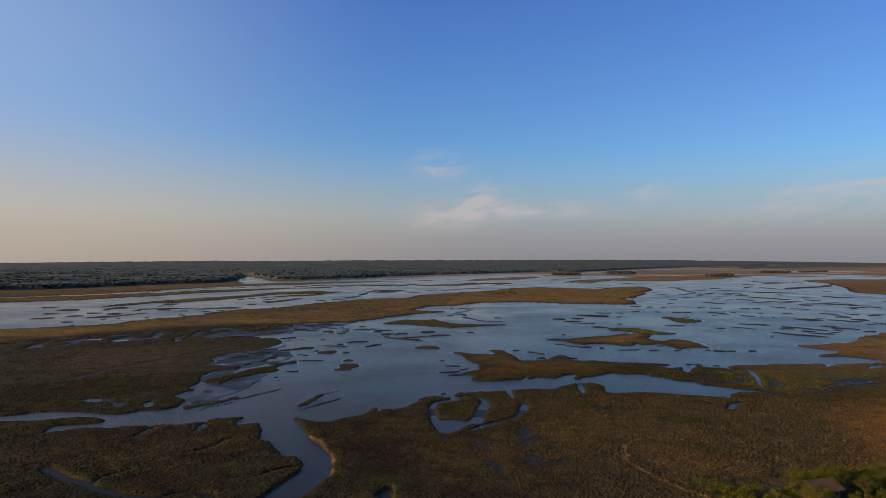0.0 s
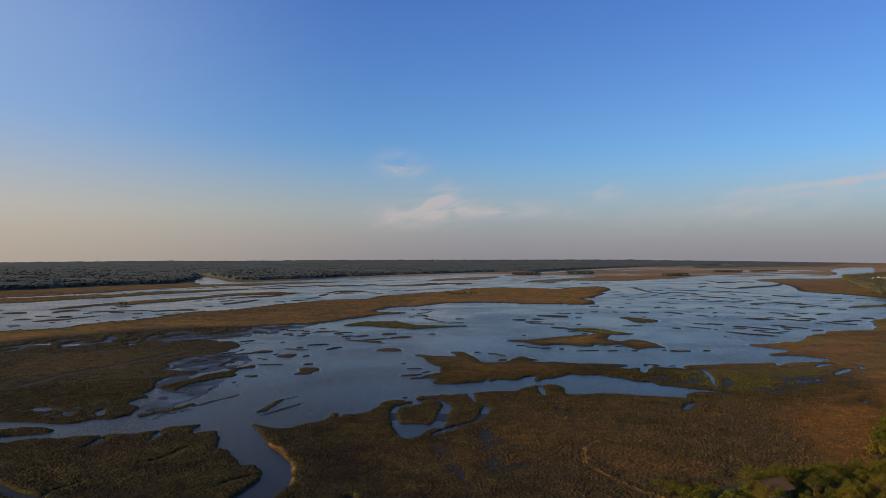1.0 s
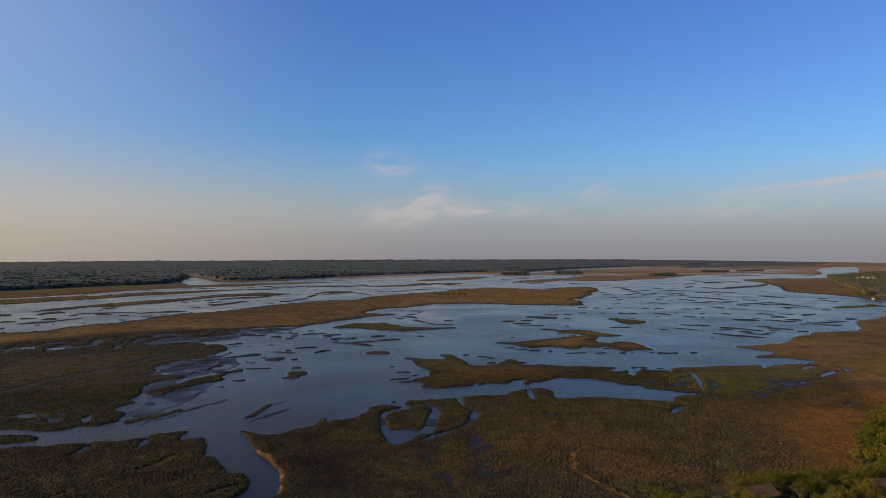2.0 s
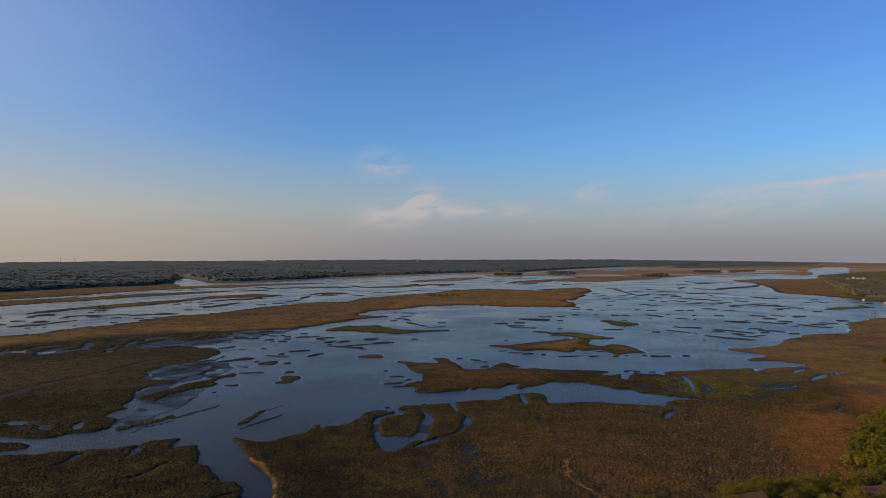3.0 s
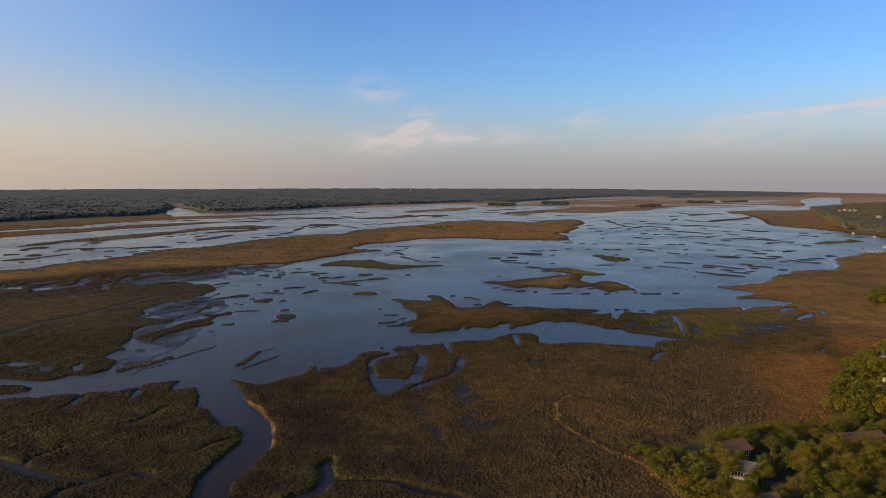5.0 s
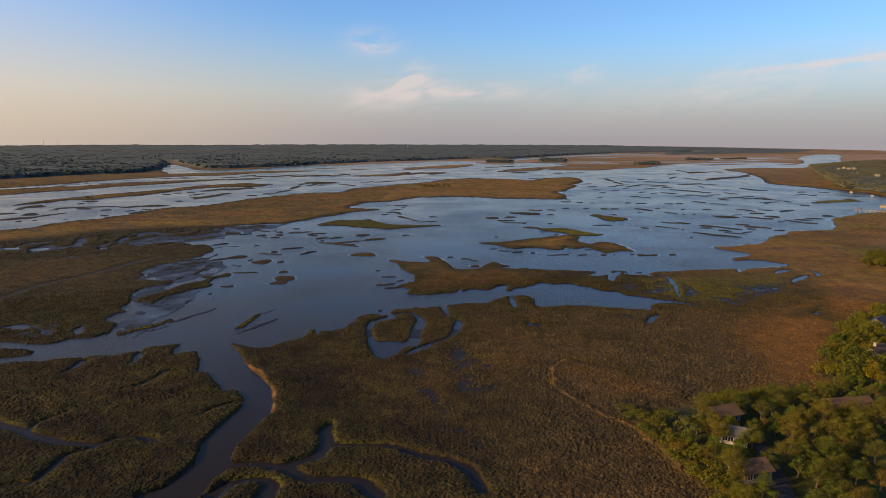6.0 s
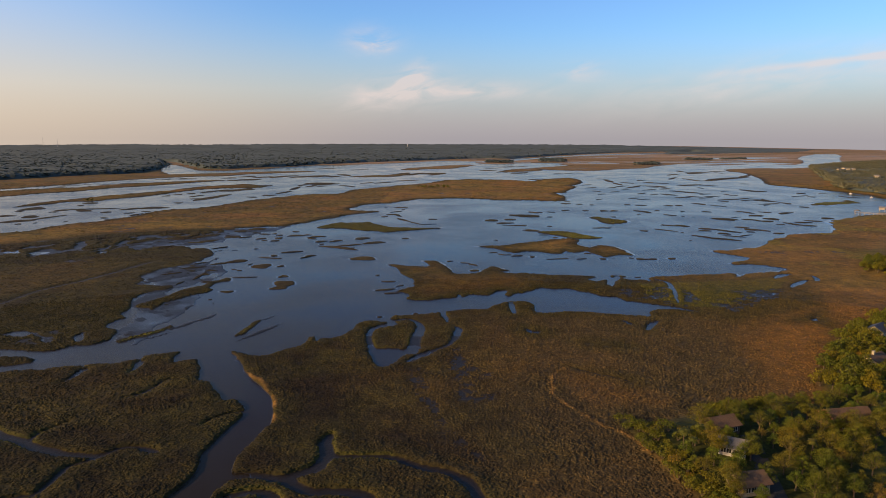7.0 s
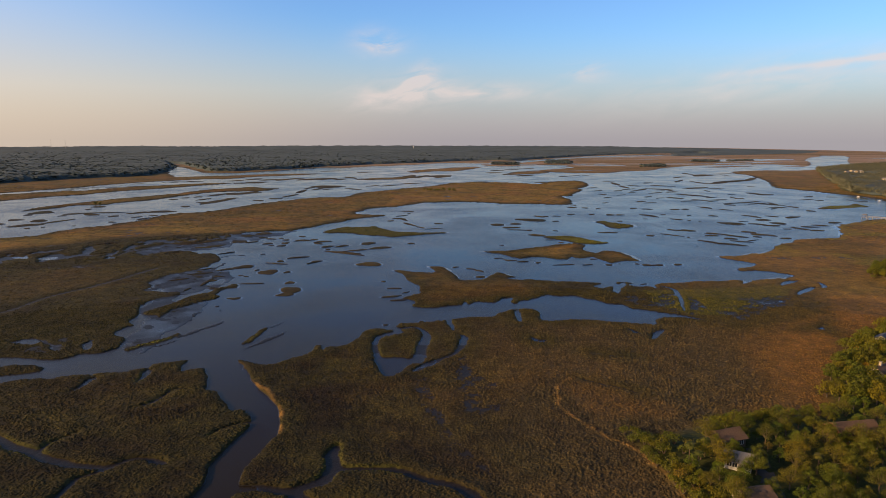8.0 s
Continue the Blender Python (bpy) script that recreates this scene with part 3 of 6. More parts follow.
FRONT_MAIN += [(72.1, 298.5), (78.2, 296.5), (86.5, 293.5), (93.7, 291.6), (97.5, 299.8), (101.9, 305.1), (108.3, 304.2), (114.7, 304.2), (129.5, 285.3), (167.5, 285.7), (155.5, 225.2), (99.4, 139.9), (55, 114.9), (1.3, 113), (-48.3, 112.7), (-53.1, 129.8), (-52.5, 133.9), (-52.3, 139.1), (-51.1, 142.1), (-50.2, 146.3), (-51.6, 151), (-52.4, 157), (-51.4, 163.3), (-50.1, 172), (-48.8, 175), (-49.6, 181.6), (-51.5, 190), (-53.7, 195.9), (-58.2, 204.1), (-63.7, 211.9), (-70, 220.2), (-74.3, 228)]
MID_POINT = [(-36.2, 415.2), (-30.8, 415.3), (-23.3, 411.5), (-14.3, 409.7), (-9, 413.7), (-12.4, 429.8), (-3.7, 427.9), (1.7, 410), (5.1, 391.7), (11.8, 388.4), (22.2, 392), (26.4, 404.7), (30.5, 412.4), (34.3, 406.7), (39.8, 397.6), (35.3, 394), (39, 388.8), (49.2, 389), (59.1, 387.4), (72.1, 384.2), (81.8, 382.7), (90.9, 382.8), (84.7, 372.9), (86.8, 368.3), (94.5, 373.1), (90.5, 360.7), (92.9, 357.8), (98.6, 370), (99, 384.6), (108.6, 383.1), (103.5, 376.4), (109.9, 370.2), (115.8, 373.4), (117.1, 367.2), (122.2, 378.3), (130, 381.7), (138.9, 383.5), (153.1, 385.4), (163.9, 387.3), (174.9, 389.2), (172.1, 379.1), (180.9, 387.6), (192, 392.9), (200.6, 396.6), (206.7, 394.9)]
MID_POINT += [(223.4, 384.8), (187.1, 306.2), (123.5, 271.7), (115.7, 305.3), (110.5, 310.7), (104.8, 314), (96.8, 319.7), (91.8, 322), (89.2, 328.1), (82.5, 330.5), (78.2, 336.9), (74.6, 340.8), (70.9, 344.8), (67.4, 350.3), (61.2, 350.2), (53.8, 351.5), (47.5, 345.8), (41.7, 340.3), (37.6, 338.9), (34.8, 331.1), (31.6, 334.9), (33.7, 344.2), (27.8, 342.8), (24.2, 333.5), (19.1, 336.1), (14.6, 336), (11.5, 329.6), (9, 335.9), (7.7, 328.3), (2.8, 328.2), (-1.5, 325.7), (-5.8, 323.2), (-10, 321.9), (-15.7, 321.9), (-19.5, 325.4), (-18.5, 333), (-21.8, 339.4), (-25, 342.1), (-20, 349), (-15.7, 356.2), (-16.8, 368.3), (-20.9, 377.8), (-24.8, 387.8), (-28.1, 402), (-32.3, 411.4)]
EAST_SHORE = [(206, 394.9), (213, 402), (215, 408), (211, 413), (206, 419), (199, 423), (188, 423), (194, 431), (204, 434), (209, 447), (204, 456), (200, 460), (196, 470), (203, 473), (214, 478), (226, 486), (232, 486), (239, 492), (249, 503), (262, 521), (284, 546), (298, 560), (320, 564), (337, 568), (351, 583), (362, 607), (375, 633), (392, 656), (417, 676), (448, 698), (486, 721), (686, 854), (582, 604), (176.9, 194), (159.7, 252), (191.7, 356.3)]
EAST_POINT = [(758, 1783), (816, 1858), (900, 1901), (942, 1904), (1001, 1908), (1074, 1953), (1280, 2192), (2292, 2944), (719, 824), (651, 877), (611, 910), (622, 947), (624, 977), (625, 1020), (621, 1043), (612, 1066), (612, 1091), (603, 1144), (590, 1187), (616, 1269), (657, 1364), (692, 1473), (737, 1628), (734, 1686)]
LONG_ISLAND = [(-439, 489), (-377, 556), (-360, 560), (-359, 590), (-347, 615), (-333, 633), (-334, 651), (-325, 661), (-321, 698), (-310, 745), (-283, 758), (-267, 807), (-252, 853), (-241, 879), (-223, 915), (-206, 945), (-178, 966), (-153, 967), (-143, 1046), (-116, 1085), (-82, 1141), (-35, 1204), (-5, 1273), (18, 1310), (75, 1333), (130, 1316), (159, 1281), (176, 1282), (201, 1339), (255, 1382), (273, 1343), (263, 1252), (223, 1155), (227, 1127), (198, 1049)]
LONG_ISLAND += [(185, 1002), (170, 991), (172, 930), (164, 885), (153, 868), (131, 867), (109, 874), (72, 873), (50, 889), (12, 897), (-19, 887), (-37, 878), (-55, 852), (-67, 828), (-90, 813), (-102, 791), (-108, 751), (-92, 739), (-71, 728), (-88, 710), (-103, 688), (-112, 667), (-124, 647), (-130, 629), (-141, 615), (-147, 599), (-161, 602), (-172, 594), (-186, 590), (-193, 582), (-216, 574), (-237, 566), (-275, 544), (-304, 512), (-331, 486), (-378, 419)]
WEST_JUMBLE = [(-378, 419), (-331, 486), (-304, 512), (-275, 544), (-239, 570), (-195, 578), (-192, 549), (-195, 536), (-202, 523), (-221, 526), (-232, 519), (-234, 505), (-239, 493), (-237, 480), (-217, 477), (-205, 488), (-186, 481), (-198, 470), (-215, 462), (-229, 450), (-260, 436), (-290, 425), (-329, 364)]
WEST_MARSH = [(-343, 379), (-292, 427), (-261, 438), (-230, 453), (-205, 467), (-185, 478), (-173, 478), (-163, 463), (-159, 447), (-161, 436), (-160, 423), (-163.7, 413), (-171.3, 405.2), (-174.4, 396), (-176.6, 385.4), (-175.5, 375.4), (-169.4, 367.6), (-169.6, 355.5), (-159.1, 352.7), (-151, 355.8), (-146.6, 347.2), (-153.7, 340.3), (-156.6, 333.7), (-155.5, 324.9), (-151.2, 310.8), (-148.2, 302.1), (-148.2, 293.8), (-142.3, 287.9), (-145.8, 282.1), (-143.2, 273.1), (-137.2, 267.1), (-133.6, 256.6), (-135.7, 250.5), (-139.3, 246.8), (-143.1, 249), (-145.1, 247.5), (-145.9, 243.2), (-150.7, 240.4), (-159.7, 241), (-172.7, 241.8), (-183.5, 238.8), (-193, 233.3), (-217.4, 222.2), (-248.6, 219.2), (-260.6, 247.8)]
WEST_SPIT = [(-148, 308.6), (-146.1, 316.6), (-142.7, 325), (-140.2, 336.5), (-137, 347.4), (-132.4, 351.7), (-133, 362), (-128.3, 366.6), (-124.4, 374.6), (-120.9, 366.7), (-125.7, 359.1), (-127.5, 351.8), (-122.7, 342.1), (-127.5, 334.1), (-132.8, 325.2), (-136.4, 316.7), (-137.2, 308.8), (-136.6, 302.2), (-140.8, 306.5)]
SLIM_ISLAND = [(-114, 600), (-109, 616), (-100, 630), (-84, 630), (-74, 639), (-64, 617), (-49, 601), (-33, 594), (-1, 594), (-23, 582), (-42, 571), (-51, 567), (-67, 574), (-83, 585), (-94, 588), (-111, 588)]
EAST_ISLAND = [(23, 490), (36, 493), (45, 493), (59, 505), (73, 514), (84, 523), (99, 530), (107, 527), (108, 514), (102, 500), (110, 486), (118, 495), (124, 495), (130, 482), (131, 464), (133, 452), (125, 457), (115, 450), (109, 449), (107, 464), (104, 471), (93, 466), (88, 471), (82, 461), (73, 465), (67, 468), (59, 468), (50, 460), (45, 467), (41, 477), (36, 485)]
GREEN_BAR = [(81, 570), (102, 574), (115, 563), (125, 546), (132, 537), (120, 533), (106, 533), (99, 546), (87, 559)]
GREEN_ISLAND = [(151, 679), (162, 684), (172, 665), (181, 655), (178, 637), (168, 628), (158, 632), (155, 655)]
DOCK_ISLAND = [(474, 839), (496, 855), (523, 864), (542, 890), (544, 873), (537, 849), (504, 832), (463, 816)]
SMALL_KEY = [(-28.8, 267.5), (-25.4, 271.8), (-19.7, 276.2), (-16.4, 282.7), (-12.4, 278.1), (-11.4, 271.1), (-15, 266), (-16.7, 259.4), (-16.3, 248.8), (-17.5, 244.5), (-23, 244.4), (-26.7, 248.7)]
SPIT_A = [(-129.9, 253.6), (-127.1, 258.3), (-122.8, 264), (-118.6, 270.8), (-118.4, 276), (-116, 270.8), (-119.4, 261.6), (-123.8, 256), (-127.2, 251.4)]
SPIT_B = [(-86.3, 259.5), (-85.2, 271.1), (-83.9, 279.1), (-81.3, 284.8), (-81.4, 276.5), (-83, 265.2)]
SPIT_C = [(-213.7, 218.4), (-186.3, 225.2), (-175.1, 228), (-165.8, 230.6), (-158.6, 233.1), (-149.1, 231.4), (-153.6, 225.9), (-160.2, 222.8), (-162, 217.9), (-159.7, 211.3), (-160.7, 204.1), (-166.1, 200.9), (-185.2, 189.4)]
BAR_A = [(-502, 764), (-504, 821), (-494, 853), (-486, 879), (-477, 906), (-468, 935), (-447, 977), (-424, 1022), (-408, 1098), (-375, 1142), (-346, 1173), (-304, 1117), (-308, 1077), (-354, 1075), (-385, 1036), (-402, 968), (-416, 908), (-437, 872), (-446, 839), (-471, 838), (-479, 814), (-483, 792)]
BAR_B = [(-695, 822), (-606, 901), (-590, 950), (-557, 994), (-534, 1067), (-490, 1137), (-451, 1216), (-420, 1287), (-470, 1266), (-523, 1212), (-573, 1147), (-592, 1090), (-623, 1063), (-652, 1037), (-672, 1001), (-764, 904)]
BAR_C = [(-199, 1421), (-156, 1470), (-120, 1496), (-85, 1603), (-80, 1498), (-103, 1427), (-149, 1402), (-179, 1400)]
BAR_D = [(-111, 1756), (-86, 1865), (-40, 1948), (10, 2038), (64, 2089), (120, 2143), (58, 1915), (9, 1799), (-37, 1796), (-80, 1725)]
BAR_E = [(146, 1618), (167, 1742), (210, 1813), (254, 1853), (262, 1749), (223, 1683), (184, 1650)]
FAR_MARSH = [(259, 1891), (292, 1751), (346, 1722), (406, 1726), (494, 1834), (569, 1876), (655, 2046), (760, 2148), (817, 2105), (873, 2110), (950, 2164), (1098, 2280), (1124, 2179), (1201, 2236), (1382, 2546), (1576, 2952), (1831, 3388), (2127, 3817), (2376, 4544), (2166, 4509), (1870, 4268), (1362, 3855), (1143, 3677), (943, 3515), (761, 3367), (573, 3121), (422, 2822), (268, 2503), (173, 2366), (109, 2302), (157, 2146), (217, 2202), (300, 2263), (408, 2219)]
MAINLAND_WEST = [(-822, 884), (-695, 1035), (-673, 1087), (-650, 1144), (-632, 1223), (-603, 1296), (-561, 1358), (-520, 1402), (-468, 1428), (-441, 1501), (-378, 1557), (-315, 1646), (-398, 1641), (-458, 1607), (-508, 1549), (-563, 1519), (-616, 1490), (-674, 1593), (-730, 1712), (-792, 1889), (-849, 2059), (-1009, 2375), (-1914, 4660), (-4269, 4178), (-910, 881)]
MAINLAND = [(-993, 2315), (-814, 2015), (-718, 1855), (-627, 1686), (-544, 1661), (-507, 1728), (-467, 1800), (-454, 1875), (-383, 2006), (-316, 2012), (-259, 2110), (-159, 2221), (-50, 2407), (33, 2480), (136, 2425), (261, 2645), (449, 3006), (820, 3631), (1241, 3995), (2059, 4702), (2634, 5039), (2956, 5655), (-1987, 4645)]
FAR_SHORE = [(1603, 4051), (2005, 4030), (2190, 3931), (2410, 3963), (2951, 4258), (4180, 4847), (6361, 6717), (2309, 5842)]
FAR_EAST = [(2049, 3416), (1780, 2975), (1543, 2562), (1587, 2501), (1978, 2538), (3785, 4387), (4132, 5315), (2806, 4616)]
ISLETS = []   # middle x and y, half length, half width, bearing of the long axis
ISLETS += [(-176, 533, 2.7, 2.7, 1), (-172, 537, 6.4, 4.5, -29), (-162, 534, 4.9, 1.6, 42), (-160, 559, 3.2, 3.2, 35), (-166, 584, 7.3, 5.9, 17), (-176, 569, 4.7, 4.7, 24), (-147, 526, 3.5, 3.5, -25), (-142, 517, 2.4, 1.4, -37), (-151, 552, 5, 1.6, -19), (-143, 554, 1.9, 1.9, 1), (-137, 546, 3.2, 2.3, 33), (-133, 529, 2.9, 2.9, 35), (-133, 515, 3.1, 3.1, 1), (-128, 567, 2.8, 2.8, 42), (-123, 544, 6.2, 3.7, 34), (-114, 548, 3.5, 2.2, 1), (-105, 538, 6.6, 2.8, 31), (-106, 527, 3.6, 1.6, -25)]  # centre
ISLETS += [(-96, 512, 5.6, 2.5, 53), (-93, 499, 1.7, 1.7, 1), (-85, 515, 6, 2, 49), (-66, 529, 6.1, 4.6, 33), (-77, 483, 14.8, 3.6, -31), (-72, 494, 10.5, 2.1, 33), (-69, 480, 4.6, 1.1, 35), (-54, 507, 10.1, 3.6, 27), (-31, 530, 2.5, 2.5, 1), (-54, 439, 7.2, 5.9, 10), (-108, 463, 8.3, 1.3, 27), (-137, 476, 1.9, 1.2, 1), (-117, 448, 2.5, 2.5, 1), (-117, 439, 7, 1, -17), (-94, 442, 4.6, 0.8, 47), (-92, 448, 3.5, 2.2, 41), (-136, 427, 6.4, 3.8, 30), (-124, 416, 2.1, 0.8, 71)]
ISLETS += [(-115, 410, 6.3, 5.4, -17), (-103, 410, 2.1, 2.1, 1), (-129, 399, 1.4, 0.8, 1), (-125, 396, 1.4, 1.1, 40), (-115, 376, 6, 0.8, 9), (-124, 367, 3.4, 2.8, 66), (-114, 339, 3.1, 2.1, 13), (-94, 379, 2.6, 2.6, 19), (-89, 360, 5.8, 5.8, 24), (-89, 349, 4.3, 3.3, 1), (-31, 365, 4.5, 0.9, 1), (-24, 355, 2.4, 0.8, 38), (-31, 345, 5.2, 1.5, 16), (-27, 337, 3.7, 0.8, 11), (-39, 383, 1.3, 0.8, 43), (-163, 484, 3.5, 1.5, 50), (-29, 290, 1.3, 0.9, 1), (-13, 296, 1.4, 0.8, 46)]
ISLETS += [(-68, 778, 2, 2, 2), (-50, 775, 8.1, 1.9, -22), (-53, 728, 8.4, 1.3, 46), (-54, 702, 6.8, 2.5, -22), (-49, 695, 11.4, 2.3, -69), (-40, 654, 15.8, 1.9, -64), (-28, 631, 5.6, 1.3, -52), (-61, 681, 4.5, 1.7, 37), (-46, 750, 3.5, 1.4, 66), (-11, 660, 4.3, 3.1, 2), (-15, 621, 7, 1.1, 19)]  # north_bay
ISLETS += [(-192, 505, 5.4, 2.9, 1), (-184, 513, 6.8, 4.2, 42), (-211, 505, 2.2, 2.2, 1), (-165, 480, 5.6, 0.8, 46), (-201, 561, 3.1, 3.1, 36), (-203, 539, 4.8, 4.8, 44), (-143, 379, 9.1, 1.1, 90), (-142, 384, 2.6, 2.6, 42), (-142, 395, 3.8, 1, 29), (-145, 418, 4.9, 2.3, 38), (-156, 404, 7.5, 1.5, 31), (-157, 420, 4, 1, 50), (-147, 360, 4.5, 0.8, 83), (-162, 386, 5.7, 1.4, 38), (-133, 363, 2.4, 2.4, 40)]  # west_bay
ISLETS += [(-413, 635, 15.8, 5.9, 62), (-401, 667, 18.3, 2.7, 76), (-452, 678, 6.1, 6.1, 61), (-466, 722, 3.7, 3.7, 2), (-468, 749, 11.3, 11.3, 18), (-423, 671, 7.5, 7.5, 21), (-425, 717, 3.6, 3.6, 2), (-426, 735, 6.8, 3.9, 66), (-388, 622, 1.8, 1.8, 1), (-398, 613, 2.6, 2.6, 1), (-365, 632, 1.6, 1.6, 1), (-402, 748, 23.1, 2.8, 18), (-400, 730, 7.1, 7.1, 59), (-434, 787, 3.7, 3.7, 2), (-343, 663, 3.3, 3.3, 50), (-438, 816, 7.5, 6.5, 93), (-368, 716, 4.8, 4.7, 39), (-357, 750, 14.6, 3.6, 62)]  # west_sound
ISLETS += [(-336, 763, 16.6, 6.5, 25), (-327, 723, 3.1, 3.1, 74), (-339, 708, 5.8, 2.5, 77), (-325, 692, 10.9, 1.8, 85), (-331, 823, 6.7, 3.1, -32), (-331, 880, 5.3, 5.3, 57), (-351, 1009, 30.3, 5.2, 72), (-346, 925, 15.2, 2.7, 73), (-369, 964, 6.8, 4.3, 52), (-381, 948, 4.8, 4.8, 2), (-387, 923, 5.6, 3.8, 61), (-316, 896, 45.3, 5.4, 83), (-463, 614, 9.1, 6.4, 15), (-494, 666, 8.4, 3.7, 2), (-507, 715, 10.1, 9.4, 37), (-557, 750, 10.4, 6.1, 39), (-414, 581, 4.9, 2.9, 1), (-449, 643, 7, 5.5, 44)]
ISLETS += [(-312, 941, 10.4, 4, 74), (-322, 1033, 31.3, 8.3, 74), (-322, 1116, 24.1, 16.8, -32), (-298, 1131, 5.7, 5.7, 3), (-403, 1279, 16.5, 9.4, 36), (-379, 1299, 19.4, 14.6, 32), (-304, 1045, 6.8, 3.7, 67), (-264, 909, 5.8, 5.1, 55), (-249, 938, 8.3, 6.1, -34), (-239, 991, 27.8, 3.3, 82), (-241, 1074, 32, 3.8, 90), (-244, 1156, 22.5, 3.6, 83), (-224, 1195, 28.1, 14.2, 37), (-224, 1128, 21.5, 3.4, 82), (-209, 1128, 9.4, 5, 51), (-207, 1173, 30, 5.4, 52), (-164, 1131, 26.8, 3.5, -49), (-139, 1215, 18.7, 4.3, 63)]  # north_sound
ISLETS += [(-109, 1225, 31.8, 5.2, 54), (-70, 1288, 28.5, 6.9, 43), (-67, 1526, 53.7, 10, 75), (-25, 1553, 38.2, 23.6, 47), (-21, 1502, 26.9, 6.9, 70), (-342, 1414, 47, 9, 74), (-302, 1405, 34.1, 9.9, 77), (-270, 1429, 37.7, 13.2, 67), (-235, 1419, 24.2, 8.6, 70), (-220, 1479, 39.3, 6, -63), (-436, 1354, 15.4, 10.2, 45), (-414, 1409, 23.1, 9.2, 76), (-376, 1389, 23.7, 10.6, 68), (-404, 2027, 23.4, 10, 80), (-374, 2030, 25, 14, 70), (150, 1664, 49.7, 7, 68), (185, 1593, 37.5, 12.1, 51), (230, 1730, 24.3, 11.2, 46)]
ISLETS += [(270, 1558, 18.6, 7.8, 48), (302, 1587, 19.3, 4.3, 48), (329, 1602, 6.9, 6.9, 4), (185, 1329, 15.7, 8.8, -34), (58, 1341, 20.7, 4.1, 31), (136, 1863, 26.5, 13, 49), (188, 1946, 31.9, 15.7, 44), (239, 1991, 30.2, 8.2, 49), (115, 1722, 26.2, 12.7, 42), (-220, 1731, 26.7, 8.5, 42), (-319, 1793, 27.4, 9.5, 44)]
ISLETS += [(48, 652, 7, 5.6, -41), (59, 631, 7.4, 3.9, 19), (67, 659, 6.2, 4.1, 24), (66, 614, 8.5, 1.9, -13), (75, 612, 3.2, 3.2, 1), (74, 698, 4.5, 4.5, 2), (88, 693, 16, 8, -18), (99, 727, 6.9, 2.1, -56), (107, 727, 3.1, 3, 2), (119, 730, 4.4, 2.2, -41), (111, 683, 3, 2.7, 2), (99, 609, 2.1, 2.1, 1), (139, 749, 5.5, 2.6, 36), (154, 828, 5.4, 5.4, 2), (162, 856, 4.9, 1.2, -53), (170, 821, 3.6, 3.6, 2), (184, 814, 3.2, 3.2, 2), (162, 747, 3.2, 3.2, 2)]  # east_mid
ISLETS += [(182, 744, 5, 5, -36), (193, 744, 4.5, 4, -41), (178, 685, 3, 3, 2), (145, 598, 8.3, 1.8, 1), (228, 816, 3.9, 3.9, 2), (243, 809, 6, 4.5, 2), (225, 737, 13.2, 3.7, -63), (244, 749, 2.6, 2.6, 2), (211, 707, 2.2, 1.7, 2), (178, 579, 4.4, 2.6, -57), (209, 620, 4.3, 1.4, -80), (78, 579, 9.1, 3.9, -37), (42, 522, 1.6, 1.4, 1), (85, 552, 3.6, 0.8, 1), (92, 537, 2.6, 0.8, -37), (35, 463, 3.7, 0.8, 20), (41, 455, 3.6, 0.8, -40), (45, 454, 2.8, 0.8, 26)]
ISLETS += [(51, 450, 4.2, 0.8, 17), (61, 446, 1.8, 1.8, 1), (78, 439, 6.6, 0.8, 10), (93, 439, 3.3, 0.8, 20), (102, 461, 2.6, 0.8, 1), (108, 439, 2.6, 2, 26), (116, 443, 1, 0.9, 1), (128, 443, 1.4, 1.4, 1), (134, 439, 3.6, 2.3, 1), (141, 439, 3.6, 2.4, 1), (4, 429, 2.5, 1.2, 26), (14, 423, 2.9, 1.2, -20), (19, 417, 4.3, 0.8, -43), (19, 398, 2.5, 2.5, 22), (114, 379, 2.1, 0.8, 24), (155, 441, 2.5, 2.5, 1)]
ISLETS += [(277, 806, 4.6, 4.6, -49), (290, 810, 4.2, 4.2, 2), (243, 703, 6.5, 2.7, -56), (270, 741, 4.3, 1.3, 46), (253, 692, 1.8, 1.8, 2), (262, 687, 1.5, 1.5, 2), (296, 738, 4.5, 4.4, 2), (323, 830, 12.1, 3.8, -67), (287, 668, 13.5, 6.9, -45), (306, 686, 6.3, 1.2, 26), (338, 734, 12.3, 2.9, -72), (334, 700, 6.7, 6.3, -52), (360, 734, 6.8, 3.7, -59), (312, 664, 7.7, 3.1, -37), (321, 652, 7.2, 4.5, -18), (336, 671, 7.3, 6.5, -18), (378, 726, 14.6, 3.3, 38), (323, 627, 3.6, 2.3, 1)]  # east_near
ISLETS += [(337, 630, 11.1, 2.9, -77), (353, 643, 7.8, 3.1, -16), (346, 617, 6.4, 2.8, -18), (370, 655, 7.1, 3.4, -40), (397, 678, 5.9, 5.7, -24), (276, 605, 5.8, 2.4, -43), (278, 589, 6.4, 4.5, -36), (286, 584, 6.3, 1.8, -63), (270, 574, 3.3, 2.8, 1), (214, 616, 9.4, 2.2, -25), (225, 614, 6.4, 4.5, -77), (198, 584, 9.9, 1.7, -48), (239, 594, 7.4, 3.8, -51), (233, 581, 5.1, 2.2, 1), (251, 581, 13.6, 2.7, -55), (242, 563, 5.8, 2.9, -36), (216, 545, 8.5, 2.3, -50), (228, 532, 10.5, 3.3, -36)]
